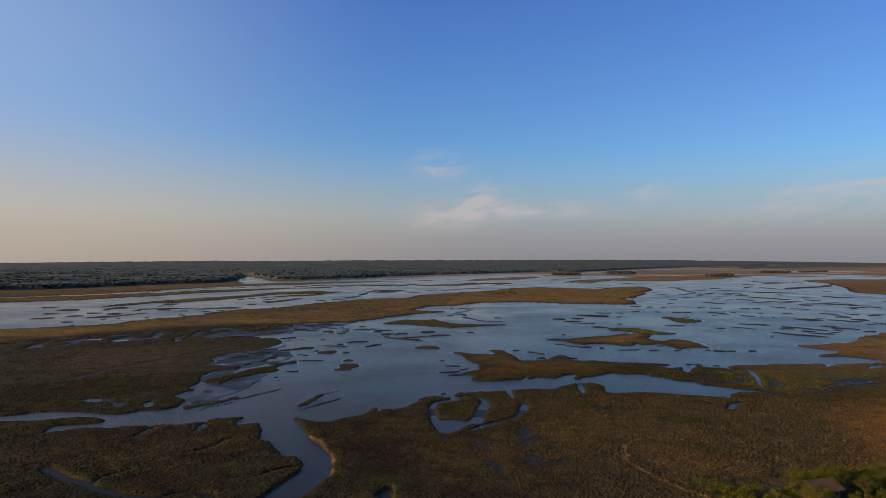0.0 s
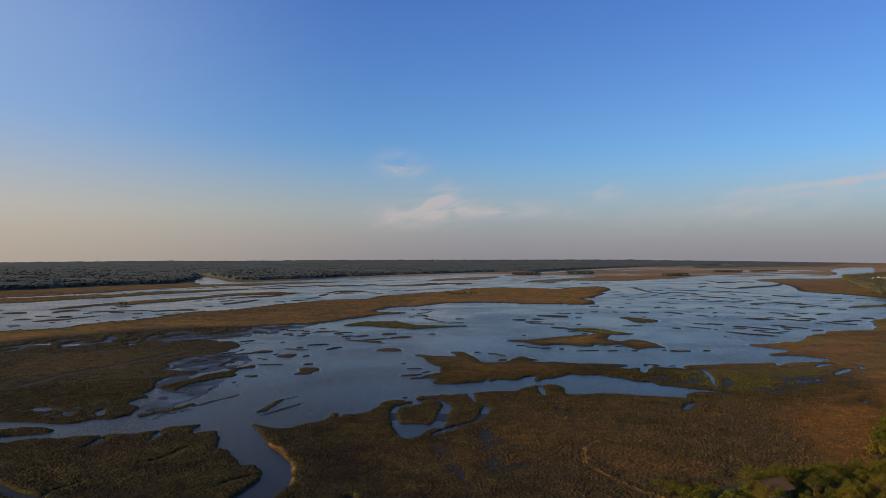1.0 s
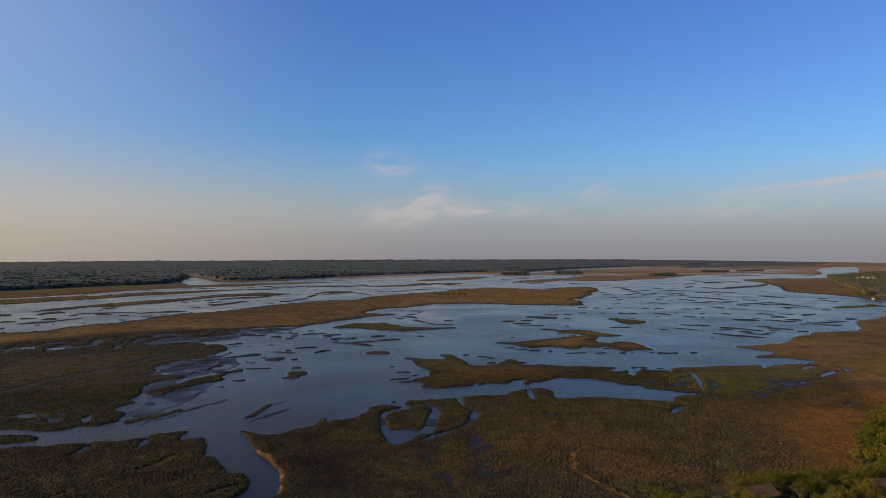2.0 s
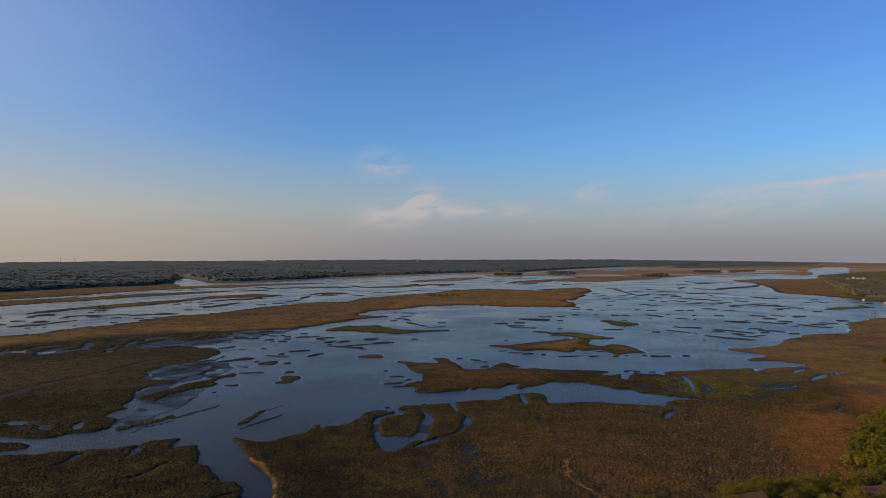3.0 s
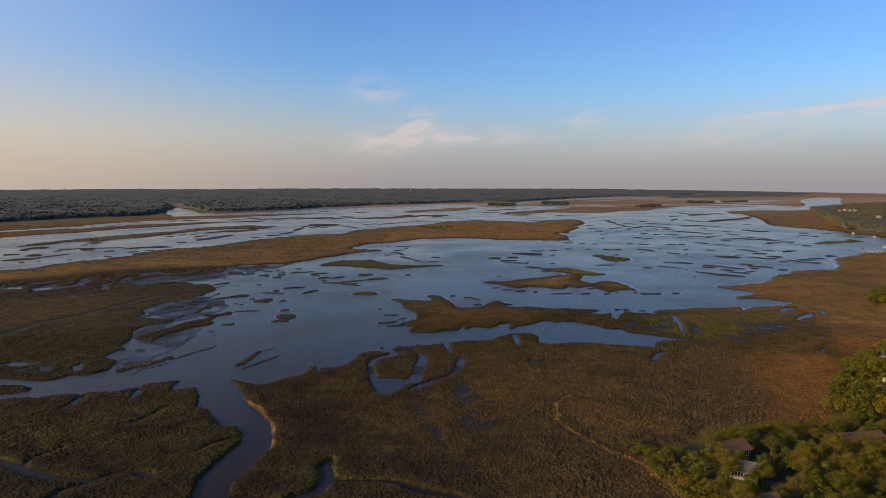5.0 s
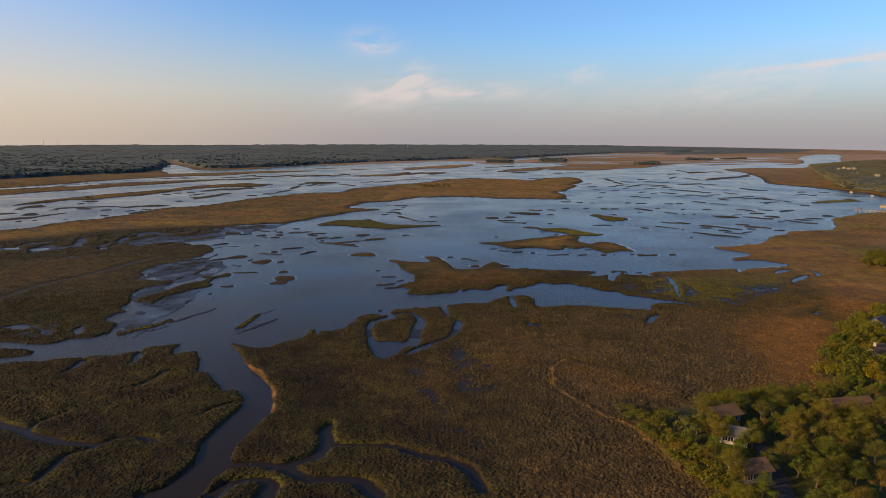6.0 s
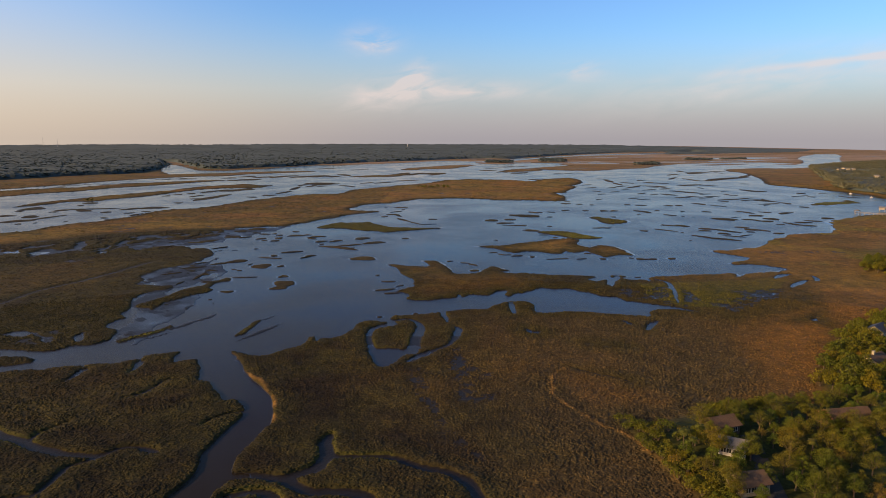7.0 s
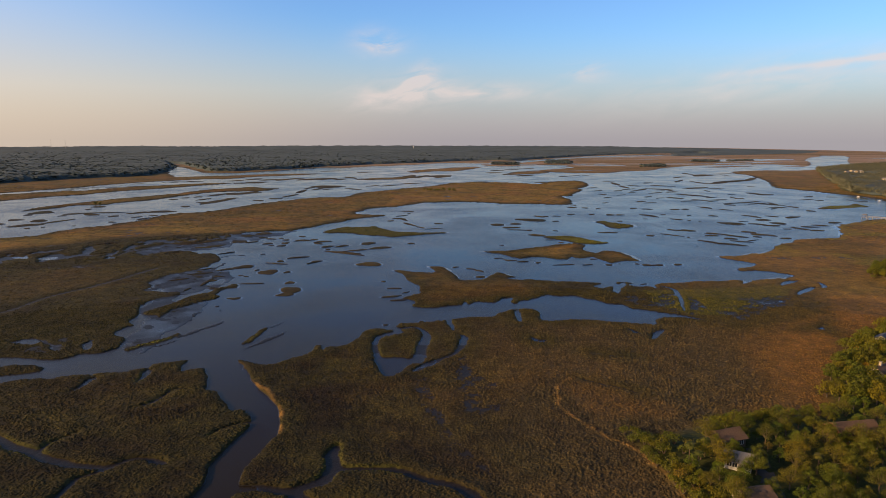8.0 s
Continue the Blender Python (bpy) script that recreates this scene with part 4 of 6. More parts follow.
ISLETS += [(244, 547, 8.8, 1.7, -33), (256, 553, 7.3, 1.1, 29), (198, 522, 1.1, 1.1, 1), (208, 569, 1.2, 1.2, 1), (291, 566, 4.3, 3, 26), (402, 818, 6.6, 1.7, 35), (414, 833, 15.2, 2.7, 16), (438, 842, 11.5, 3.2, -87), (434, 886, 17.1, 2.1, -92), (411, 885, 18, 2.4, 30), (369, 867, 9, 2.9, -63), (337, 805, 9, 2.7, -50), (435, 794, 4.5, 4.5, 2), (449, 700, 14.6, 1.7, 35)]
ISLETS += [(323, 1291, 36, 4.9, -91), (318, 1206, 31.5, 3.8, -91), (395, 1321, 13.9, 7.4, 46), (345, 1239, 17.4, 5.2, -70), (393, 1241, 19.4, 7.2, -56), (328, 1356, 15.4, 5.1, -37), (230, 1179, 43.6, 5.2, 63), (249, 1108, 11.2, 4, 39), (255, 1179, 12.2, 2.1, 41), (240, 1033, 6.9, 4, -55), (235, 977, 7.7, 2.4, 45), (283, 1109, 11.4, 4, 38), (309, 1145, 20.3, 3.4, 47), (328, 1132, 35.2, 4.2, 55), (366, 1148, 22.3, 7.1, -37), (298, 990, 8.8, 2.8, 40), (334, 1067, 18.4, 2.9, 44), (355, 1113, 11.8, 1.8, 37)]  # east_far
ISLETS += [(374, 1127, 20.6, 2.5, -89), (296, 1071, 10.9, 1.6, 37), (265, 1022, 10.1, 1.4, 37), (211, 891, 6.7, 2, 43), (264, 910, 8.7, 4.1, 34), (272, 893, 10.2, 2.7, 27), (310, 970, 9.6, 1.2, 34), (680, 2048, 10.8, 10.8, 5), (617, 1621, 44, 19, 43), (480, 1385, 36, 4.3, 62), (532, 1536, 34.7, 5.6, 50), (607, 1694, 46, 5.5, -92), (629, 1636, 20.7, 17.9, -40), (503, 1337, 38.3, 4.9, -86), (534, 1319, 34.3, 6.1, 36), (593, 1383, 94.7, 11.4, 43), (671, 1473, 57.2, 6.9, 57), (700, 1699, 30.3, 6.5, 34)]
ISLETS += [(676, 1625, 28.2, 3.6, -93), (409, 1226, 10.7, 4.1, 3), (440, 1180, 30.8, 7.8, 32), (433, 1109, 13.3, 1.6, -92), (468, 1174, 11.6, 4, -37), (376, 1021, 26, 7.1, -58), (390, 983, 10.2, 3.1, 33), (477, 1160, 11.1, 1.6, 43), (366, 1087, 13.5, 4.3, 31), (332, 971, 17.2, 3.6, -61), (335, 922, 12.8, 3.1, 23), (356, 937, 11.4, 3.8, -55), (367, 919, 15.1, 1.8, 39), (385, 943, 15.3, 1.8, 21), (420, 974, 15.5, 1.9, -91), (444, 1041, 11.2, 1.6, 34), (486, 1061, 12.5, 7.1, -73), (494, 1037, 13.6, 9.1, 2)]
ISLETS += [(426, 964, 5.3, 1.9, -68), (555, 1217, 8, 4.3, 3), (387, 893, 21.5, 2.7, 26), (413, 907, 22.8, 2.7, 38), (424, 881, 10.3, 4.3, -22), (429, 869, 10.8, 3.9, -47), (543, 1000, 11.1, 3.3, 31), (517, 953, 18.9, 2.7, 33), (526, 939, 5.8, 5.3, -53), (574, 996, 6.6, 2.6, 2), (572, 945, 4.1, 3.3, 2), (577, 926, 8.1, 4.8, 2)]

MUD_BARS = [[(-168.1, 367.6, 1.4), (-162.6, 383.9, 2), (-153.8, 405.5, 1.6), (-152, 440, 1.2)], [(-167.7, 355.5, 1.2), (-159.8, 369.3, 1.6), (-147.6, 384.2, 1.2)], [(-163.9, 333.6, 1), (-154.9, 337.6, 1.6), (-146.4, 344.5, 1)], [(-163, 463, 1.6), (-157, 471, 2.2), (-148, 469, 1.2)], [(-115.9, 269.9, 1.2), (-110.4, 280.7, 1.6), (-103.8, 294.3, 0.6)], [(-81, 283.8, 0.8), (-79, 288.6, 1), (-76.4, 293.6, 0.4)], [(-81.2, 253.3, 0.5), (-78.1, 262.8, 1.2), (-74.7, 272.1, 1.2), (-71.6, 279.3, 0.4)], [(-118.5, 256.8, 0.8), (-113.8, 264.9, 0.8)]]
LANDS = [FRONT_LEFT, FRONT_MAIN, MID_POINT, EAST_SHORE, EAST_POINT, LONG_ISLAND, WEST_JUMBLE, WEST_MARSH, WEST_SPIT, SLIM_ISLAND, EAST_ISLAND, GREEN_BAR, GREEN_ISLAND, DOCK_ISLAND, SMALL_KEY, SPIT_A, SPIT_B, SPIT_C, BAR_A, BAR_B, BAR_C, BAR_D, BAR_E, FAR_MARSH, MAINLAND_WEST, MAINLAND, FAR_SHORE, FAR_EAST]
RUSTY = (EAST_ISLAND, LONG_ISLAND, FAR_MARSH, EAST_POINT, BAR_A, BAR_B, BAR_C, BAR_D, BAR_E, MAINLAND, MAINLAND_WEST, FAR_SHORE, FAR_EAST)
SPECKLE += [[(-18.7, 254.8), (-14.2, 264.2), (-7.7, 229.1), (-4.4, 201.9), (3.0, 180.2), (10.1, 162.6), (16.0, 147.9), (11.1, 145.2), (4.0, 155.7), (-3.3, 168.5), (-9.0, 187.5), (-13.9, 211.9)]]
MEADOWS += [[(39.7, 223.5), (51.0, 224.8), (62.4, 215.2), (72.8, 195.5), (71.5, 184.7), (58.3, 182.6), (45.8, 185.3), (37.6, 195.2), (35.1, 207.1)]]
MEADOWS += [[(115.2, 257.6), (134.8, 269.8), (154.8, 275.9), (179.4, 292.8), (148.2, 243.4), (121.9, 207.8), (111.8, 202.8), (118.9, 224.2), (116.1, 239.8)]]
FLATS = [[(-186, 399), (-175, 415), (-153, 423), (-136, 428), (-130, 386), (-137, 359), (-146, 335), (-154, 331), (-169, 351)], [(-157, 313), (-153, 331), (-137, 335), (-121, 341), (-110, 325), (-114, 297), (-117, 273), (-123, 249), (-131, 249), (-144, 273)], [(-284, 501), (-270, 534), (-220, 559), (-185, 586), (-138, 603), (-139, 565), (-168, 533), (-187, 483), (-207, 472), (-237, 467)], [(-179, 268), (-160, 271), (-146, 257), (-148, 246), (-164, 244)]]
GREEN = (GREEN_ISLAND, DOCK_ISLAND, SPIT_A, SPIT_B, SLIM_ISLAND, GREEN_BAR)


def lattice(i, j, seed):
    h = (i.astype(np.int64) * 374761393 + j.astype(np.int64) * 668265263 + seed * 974634) & 0x7FFFFFFF
    h = ((h ^ (h >> 13)) * 1274126177) & 0x7FFFFFFF
    return ((h ^ (h >> 16)) & 0xFFFF) / 65535.0


def value_noise(x, y, size, seed=0, octaves=3):
    """Smooth random values from -1 to 1 with features of that size in metres."""
    total, amp, norm = 0.0, 1.0, 0.0
    for o in range(octaves):
        u, v = x / size * 2 ** o + 17.3 * o, y / size * 2 ** o - 9.1 * o
        i, j = np.floor(u), np.floor(v)
        a, b = u - i, v - j
        a, b = a * a * (3 - 2 * a), b * b * (3 - 2 * b)
        s = seed * 31 + o
        n = (lattice(i, j, s) * (1 - a) + lattice(i + 1, j, s) * a) * (1 - b) + (lattice(i, j + 1, s) * (1 - a) + lattice(i + 1, j + 1, s) * a) * b
        total, norm, amp = total + amp * (2 * n - 1), norm + amp, amp * 0.5
    return total / norm


def inside(x, y, ring, reach=40.0):
    """Signed metres to the ring's edge, positive within; cut off at -reach."""
    r = np.array(ring, float)
    out = np.full(x.shape, -reach)
    near = (x > r[:, 0].min() - reach) & (x < r[:, 0].max() + reach) & (y > r[:, 1].min() - reach) & (y < r[:, 1].max() + reach)
    px, py = x[near], y[near]
    best, odd = np.full(px.shape, 1e12), np.zeros(px.shape, bool)
    for (ax, ay), (bx, by) in zip(r, np.roll(r, -1, 0)):
        ex, ey = bx - ax, by - ay
        t = np.clip(((px - ax) * ex + (py - ay) * ey) / (ex * ex + ey * ey + 1e-9), 0, 1)
        best = np.minimum(best, (px - ax - t * ex) ** 2 + (py - ay - t * ey) ** 2)
        if ay != by:
            odd ^= ((ay > py) != (by > py)) & (px < (py - ay) / (by - ay) * ex + ax)
    d = np.sqrt(best)
    out[near] = np.maximum(np.where(odd, d, -d), -reach)
    return out


def along(x, y, line):
    """Metres outside a creek of changing half width; negative in the creek."""
    r = np.array(line, float)
    out = np.full(x.shape, 60.0)
    near = (x > r[:, 0].min() - 30) & (x < r[:, 0].max() + 30) & (y > r[:, 1].min() - 30) & (y < r[:, 1].max() + 30)
    px, py = x[near], y[near]
    best = np.full(px.shape, 60.0)
    for (ax, ay, aw), (bx, by, bw) in zip(r[:-1], r[1:]):
        ex, ey = bx - ax, by - ay
        t = np.clip(((px - ax) * ex + (py - ay) * ey) / (ex * ex + ey * ey + 1e-9), 0, 1)
        best = np.minimum(best, np.hypot(px - ax - t * ex, py - ay - t * ey) - aw - t * (bw - aw))
    out[near] = best
    return out


def smoothed(points, closed=True, steps=4):
    """Catmull-Rom curve through a few plan points."""
    p = np.array(points, float)
    n = len(p)
    out = []
    for i in range(n if closed else n - 1):
        a, b, c, d = (p[k % n] if closed else p[min(max(k, 0), n - 1)] for k in (i - 1, i, i + 1, i + 2))
        for t in np.arange(steps) / steps:
            out.append(0.5 * (2 * b + (c - a) * t + (2 * a - 5 * b + 4 * c - d) * t * t + (3 * b - a - 3 * c + d) * t ** 3))
    if not closed:
        out.append(p[-1])
    return np.array(out)


SMOOTH_LANDS = [(smoothed(r, True, 3), any(r is q for q in RUSTY), any(r is q for q in GREEN)) for r in LANDS]
SMOOTH_POOLS = [smoothed(r, True, 3) for r in POOLS]
SMOOTH_CREEKS = [smoothed(c, False) for c in CREEKS]
MUD_BARS = [smoothed(c, False) for c in MUD_BARS]


def zone(x, y, rings, reach=40.0):
    best = np.full(x.shape, -reach)
    for ring in rings:
        best = np.maximum(best, inside(x, y, ring, reach))
    return best


def marsh(x, y):
    """Height and cover of the marsh at places x, y."""
    far = np.hypot(x, y)
    k = np.clip(far / 420, 0.35, 2.2)
    fray = np.clip((520 - far) / 150, 0, 1) * np.clip((far - 190) / 60, 0, 1)
    wx = x + k * (2.2 * value_noise(x, y, 15, 1, 3)) + fray * 0.9 * value_noise(x, y, 6, 71, 2)
    wy = y + k * (3.2 * value_noise(x, y, 15, 2, 3)) + fray * 1.8 * value_noise(x, y, 6, 72, 2) + np.clip(far - 500, 0, 1500) * 0.006 * value_noise(x, y, 60, 5, 2)
    s = np.full(x.shape, -40.0)
    rusty, green = np.full(x.shape, -40.0), np.full(x.shape, -40.0)
    for ring, is_rusty, is_green in SMOOTH_LANDS:
        d = inside(wx, wy, ring)
        s = np.maximum(s, d)
        if is_rusty:
            rusty = np.maximum(rusty, d)
        if is_green:
            green = np.maximum(green, d)
    # strings of grassy shoals and ragged clumps in the shallows
    shoal = zone(x, y, STREAKS)
    bars = (np.where(x < -300, value_noise((0.94 * x + 0.33 * y) * 0.38, (0.94 * y - 0.33 * x) * 1.7, 11, 24, 2), value_noise((0.94 * x - 0.33 * y) * 0.38, (0.94 * y + 0.33 * x) * 1.7, 12, 21, 2)) - 0.43 + np.clip(shoal / 30, -1, 0)) * 26
    s = np.where(shoal > -30, np.maximum(s, np.minimum(bars, 0.7)), s)
    ragged = zone(x, y, JUMBLE)
    clumps = (value_noise(x, y * 0.5, 6.5, 22, 2) + 0.04 + np.clip(ragged / 12, -1, 0)) * 12
    s = np.where(ragged > -12, np.where(ragged > 4, np.minimum(clumps, 2.2), np.maximum(s, np.minimum(clumps, 1.0))), s)
    beyond = (far < 118) | (np.abs(np.arctan2(x, y)) > 0.9)
    s = np.where(beyond & (x > -150), np.maximum(s, 20.0), s)
    for ring in SMOOTH_POOLS:
        s = np.minimum(s, -inside(wx, wy, ring))
    # slits of water and bare streaks through the far marsh
    slit = value_noise(x * 0.28 + y * 0.1, y, 75, 78, 2)
    s = np.where((far > 1700) & (x > 60) & (y < 3600), np.minimum(s, 60 * (slit + 0.52)), s)
    open_land = s
    for line in SMOOTH_CREEKS:
        s = np.minimum(s, along(x + 1.0 * value_noise(x, y, 7, 3, 3), y + 1.0 * value_noise(x, y, 7, 4, 3), line))
    dry = zone(wx, wy, MEADOWS)
    up = np.maximum(zone(wx, wy, UPLAND), zone(wx, wy, POINT_WOOD))
    # sodden flats, where water stands between the tufts
    sodden = zone(wx, wy, SPECKLE)
    near_flat = (y < 270) | ((x > 60) & (y < 350))
    soak = np.where(near_flat, 0.85 * np.clip((sodden + 9) / 12, 0, 1), np.clip((sodden + 6) / 12, 0, 1)) * (s > -3)
    wet = 0.25 * value_noise(x, y, 9, 7, 3) + 0.75 * value_noise(x, y, 3.0, 17, 2)
    tufts = np.where(near_flat, soak, 0) * np.clip(s / 3, 0, 1)
    soak = np.where(near_flat, 0, soak)
    s = np.where(soak > 0, s * (1 - soak) + soak * np.minimum(s, 0.18 + 1.5 * wet), s)
    # straw tone of the wrack lines, and of the one bank painted as sunlit
    straw_light = np.zeros(x.shape)
    for line in WRACK_LIT_BANK:
        straw_light = np.maximum(straw_light, np.clip(1.0 - along(x + 1.2 * value_noise(x, y, 6, 12, 2), y + 1.2 * value_noise(x, y, 6, 13, 2), line) / 0.8, 0, 1))
    straw_light = 0.9 * straw_light * np.clip(0.7 + 1.1 * value_noise(x, y, 5, 18, 2), 0, 1)
    z = -0.9 + 0.9 * np.clip((s + 5) / 5, 0, 1) + np.where(s > 0, np.clip(0.95 - far / 500, 0.4, 0.65) * np.clip(s / 0.6, 0, 1) ** 0.7, 0)
    # a smooth wet margin round the banks of the outer sound
    margin = np.clip(far * 0.009, 2.5, 12.0) * np.clip(0.5 + 1.3 * value_noise(x, y, 34, 63, 2), 0, 1) * np.clip((far - 330) / 150, 0, 1)
    z = np.where((s <= 0) & (s > -margin), np.maximum(z, 0.012), z)
    z = np.where((ragged > 2) & (s <= 0.1) & (value_noise(x, y, 20, 68, 2) > -0.45), np.maximum(z, 0.030 + 0.010 * value_noise(x, y, 4, 69, 2)), z + 0.30 * np.clip(ragged / 4, 0, 1) * np.clip(s / 1.5, 0, 1))
    # wet silt flats off the western banks
    silt = zone(wx, wy, FLATS)
    z = np.where((s <= 0) & (silt + 13 * value_noise(x * 0.6, y * 0.3, 6, 73, 3) > 4.0), np.maximum(z, 0.0245 + 0.008 * value_noise(x, y, 9, 76, 2)), z)
    z = np.where((s <= 0) & (silt + 40 * value_noise(x, y * 0.6, 4.5, 74, 2) > 26), 0.05 + 0.25 * np.clip(value_noise(x, y, 3, 75, 2), 0, 1), z)
    # the small creeks are all but drained: wet mud with a little water
    drained = np.clip((open_land - 1.5) / 3, 0, 1) * (far < 700) * ((y < 262) | (x < -150))
    z = np.where((s <= 0.1) & (drained > 0), np.maximum(z, z + drained * (np.where(x < -150, 0.10, 0.045) + 0.03 * value_noise(x, y, 5, 19, 2) - z)), z)
    z = z + np.clip(s / 3, 0, 1) * (0.14 * value_noise(x, y, 9, 8, 2) + 0.16 * value_noise(x, y, 2.2, 9, 2))
    z = z + np.clip(s / 4, 0, 1) * np.clip(1 - s / 9, 0, 1) * np.clip(0.5 - far / 900, 0.08, 0.35)
    for line in MUD_BARS:
        d = along(x + 2 * value_noise(x, y, 8, 14, 2), y, line)
        z = np.where(d < 0.5, np.maximum(z, 0.06 + 0.02 * value_noise(x, y, 3, 15, 2)), z)
    z = z + np.clip(s / 8, 0, 1) * np.clip((far - 330) / 200, 0, 1) * (0.40 * value_noise(x, y, 26, 61, 3))
    z = z * (1 - tufts) + tufts * np.where(x < 40, 0.05 + 0.15 * wet, 0.065 + 0.24 * wet)
    z = np.where(far < 330, z * (1 - 0.5 * np.clip(green, 0, 1) * (z > 0)), z)
    z = z + 0.22 * straw_light
    # golden grass on the open eastern shore, missing sunlight made up in its colour
    straw_light = np.maximum(straw_light, np.clip(0.5 + 0.6 * value_noise(x, y, 38, 80, 3), 0.1, 0.8) * np.clip((y - 340) / 80, 0, 1) * np.clip((x - 0.29 * y) / 40, 0, 1) * (y < 900) * (green < 0))
    # pale tone that grows with distance, standing in for haze over far marsh
    straw_light = np.maximum(straw_light, np.clip(0.62 + 0.9 * value_noise(x * 0.3 + y * 0.1, y, 110, 79, 3), 0.1, 0.95) * np.clip((far - 1500) / 900, 0, 1))
    rusty = np.where(y > 3000, np.maximum(rusty, 20), rusty)
    z = z + 1.4 * np.clip(up / 10, 0, 1)
    z = z + 34.0 * np.clip((np.where(x < 0, 0.55 * far + 0.45 * y, y) - 3700) / 1300, 0, 1) ** 1.3 * np.clip(s / 20, 0, 1)
    edge = np.clip(1.2 - s / (5 + np.minimum(far, 600) / 60), 0, 1) * np.where(rusty > 0, 0.6, 1) * np.clip(0.6 + 0.9 * value_noise(x, y, 30, 10, 2), 0, 1)
    edge = np.minimum(np.maximum(edge, 0.5 * np.clip((x - 5) / 60, 0, 1) * (y > 290) * (y < 450) * (1 - np.clip(dry / 6, 0, 1)) * np.clip((0.52 * y - x) / 50, 0, 1)), 0.84)
    edge = np.maximum(edge, np.where(y > 560, 0.91, 0.97) * np.clip(green / 1.3, 0, 1))
    # taller, greener grass right along the banks
    edge = np.maximum(edge, 0.885 * np.clip(1.4 - s / 2.4, 0, 1) * np.clip(0.45 + 1.2 * value_noise(x, y, 14, 66, 2), 0, 1) * (far < 460))
    edge = np.maximum(edge, np.clip((y - 350) / 70, 0, 1) * np.clip((x - 0.28 * y) / 30, 0, 1) * (y < 900) * np.clip(0.86 + 0.7 * value_noise(x, y, 42, 67, 3), 0.3, 1))
    edge = np.maximum(edge, 0.66 * np.clip((-115 - x) / 30, 0, 1) * (y < 470) * np.clip(0.75 + 0.8 * value_noise(x, y, 40, 77, 2), 0, 1))
    mid = inside(wx, wy, MID_POINT)
    edge = np.maximum(edge, np.maximum(0.74 * np.clip(zone(wx, wy, OLIVE[:1]) / 8, 0, 1), 0.91 * np.clip(zone(wx, wy, OLIVE[1:3]) / 12, 0, 1)))
    edge = np.maximum(edge, 0.75 * np.clip(mid / 10, 0, 1) * np.clip((x - 60) / 50, 0, 1))
    red = np.clip(0.85 * np.clip(rusty / 12, 0, 1) + np.where(x < -100, 0.22, 0.36) * np.clip(dry / 8, 0, 1) + 0.30 * np.clip((x - 0.33 * y) / 105, 0, 1) * np.clip(1.2 - (y - 340) / 130, 0.55, 1) * (y < 900) * (x > 0) + 0.85 * np.clip((y - 330) / 60, 0, 1) * np.clip((x - 0.33 * y) / 40, 0, 1) * (y < 900) + 0.45 * np.clip((x - 0.44 * y) / 30, 0, 1) * np.clip((420 - y) / 120, 0, 1) + 0.22 * np.clip(mid / 6, 0, 1) * np.clip((80 - x) / 40, 0, 1) + 0.25 * value_noise(x, y, 45, 11, 3), 0, 1)
    red = red * np.where((x < -80) & (y > 640), 0.72, 1.0)
    return z, s, edge, red, np.clip(up / 5, 0, 1), straw_light


def mesh_object(name, verts, faces, mat, smooth=False):
    me = bpy.data.meshes.new(name)
    verts, faces = np.asarray(verts, np.float32), np.asarray(faces, np.int32)
    n = faces.shape[1]
    me.vertices.add(len(verts))
    me.vertices.foreach_set("co", verts.ravel())
    me.loops.add(faces.size)
    me.loops.foreach_set("vertex_index", faces.ravel())
    me.polygons.add(len(faces))
    me.polygons.foreach_set("loop_start", np.arange(0, faces.size, n, dtype=np.int32))
    me.update(calc_edges=True)
    me.polygons.foreach_set("use_smooth", np.full(len(faces), smooth))
    me.materials.append(mat)
    return new(name, me)


def set_cover(ob, edge, red, up, straw_light):
    a = ob.data.attributes.new("cover", "FLOAT_COLOR", "POINT")
    a.data.foreach_set("color", np.stack([edge, red, up, straw_light], -1).astype(np.float32).ravel())


# ---- the ground: one sheet, finer where the drone looks ----
az = np.concatenate([np.arange(-180, -41, 3.0), np.arange(-41, 41, 0.145), np.arange(41, 180, 3.0)])
rad = np.concatenate([[0.01, 8, 18, 30, 50, 70, 85, 100], 110 * np.exp(np.arange(0, math.log(5300 / 110), 0.0063))])
A, R = np.meshgrid(np.radians(az), rad)
GX, GY = R * np.sin(A), R * np.cos(A)
gz, gs, ge, gr, gu, gw = (v.reshape(GX.shape) for v in marsh(GX.ravel(), GY.ravel()))
nr, na = GX.shape
idx = np.arange(nr * na).reshape(nr, na)
nxt = np.roll(idx, -1, 1)
quads = np.stack([idx[:-1], nxt[:-1], nxt[1:], idx[1:]], -1).reshape(-1, 4)[:, ::-1]
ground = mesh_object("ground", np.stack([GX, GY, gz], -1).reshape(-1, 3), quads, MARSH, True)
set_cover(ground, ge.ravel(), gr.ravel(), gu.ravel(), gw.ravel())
tagged(ground, "tidal salt marsh of brown and olive grass cut by muddy creeks", "marsh", kind="structure")

bm = bmesh.new()
bmesh.ops.create_circle(bm, cap_ends=True, segments=96, radius=5300)
water_mesh = bpy.data.meshes.new("water")
bm.to_mesh(water_mesh)
bm.free()
water_mesh.materials.append(WATER)
water = tagged(new("water", water_mesh), "calm blue-grey tidal water reflecting the evening sky", "water", kind="structure")


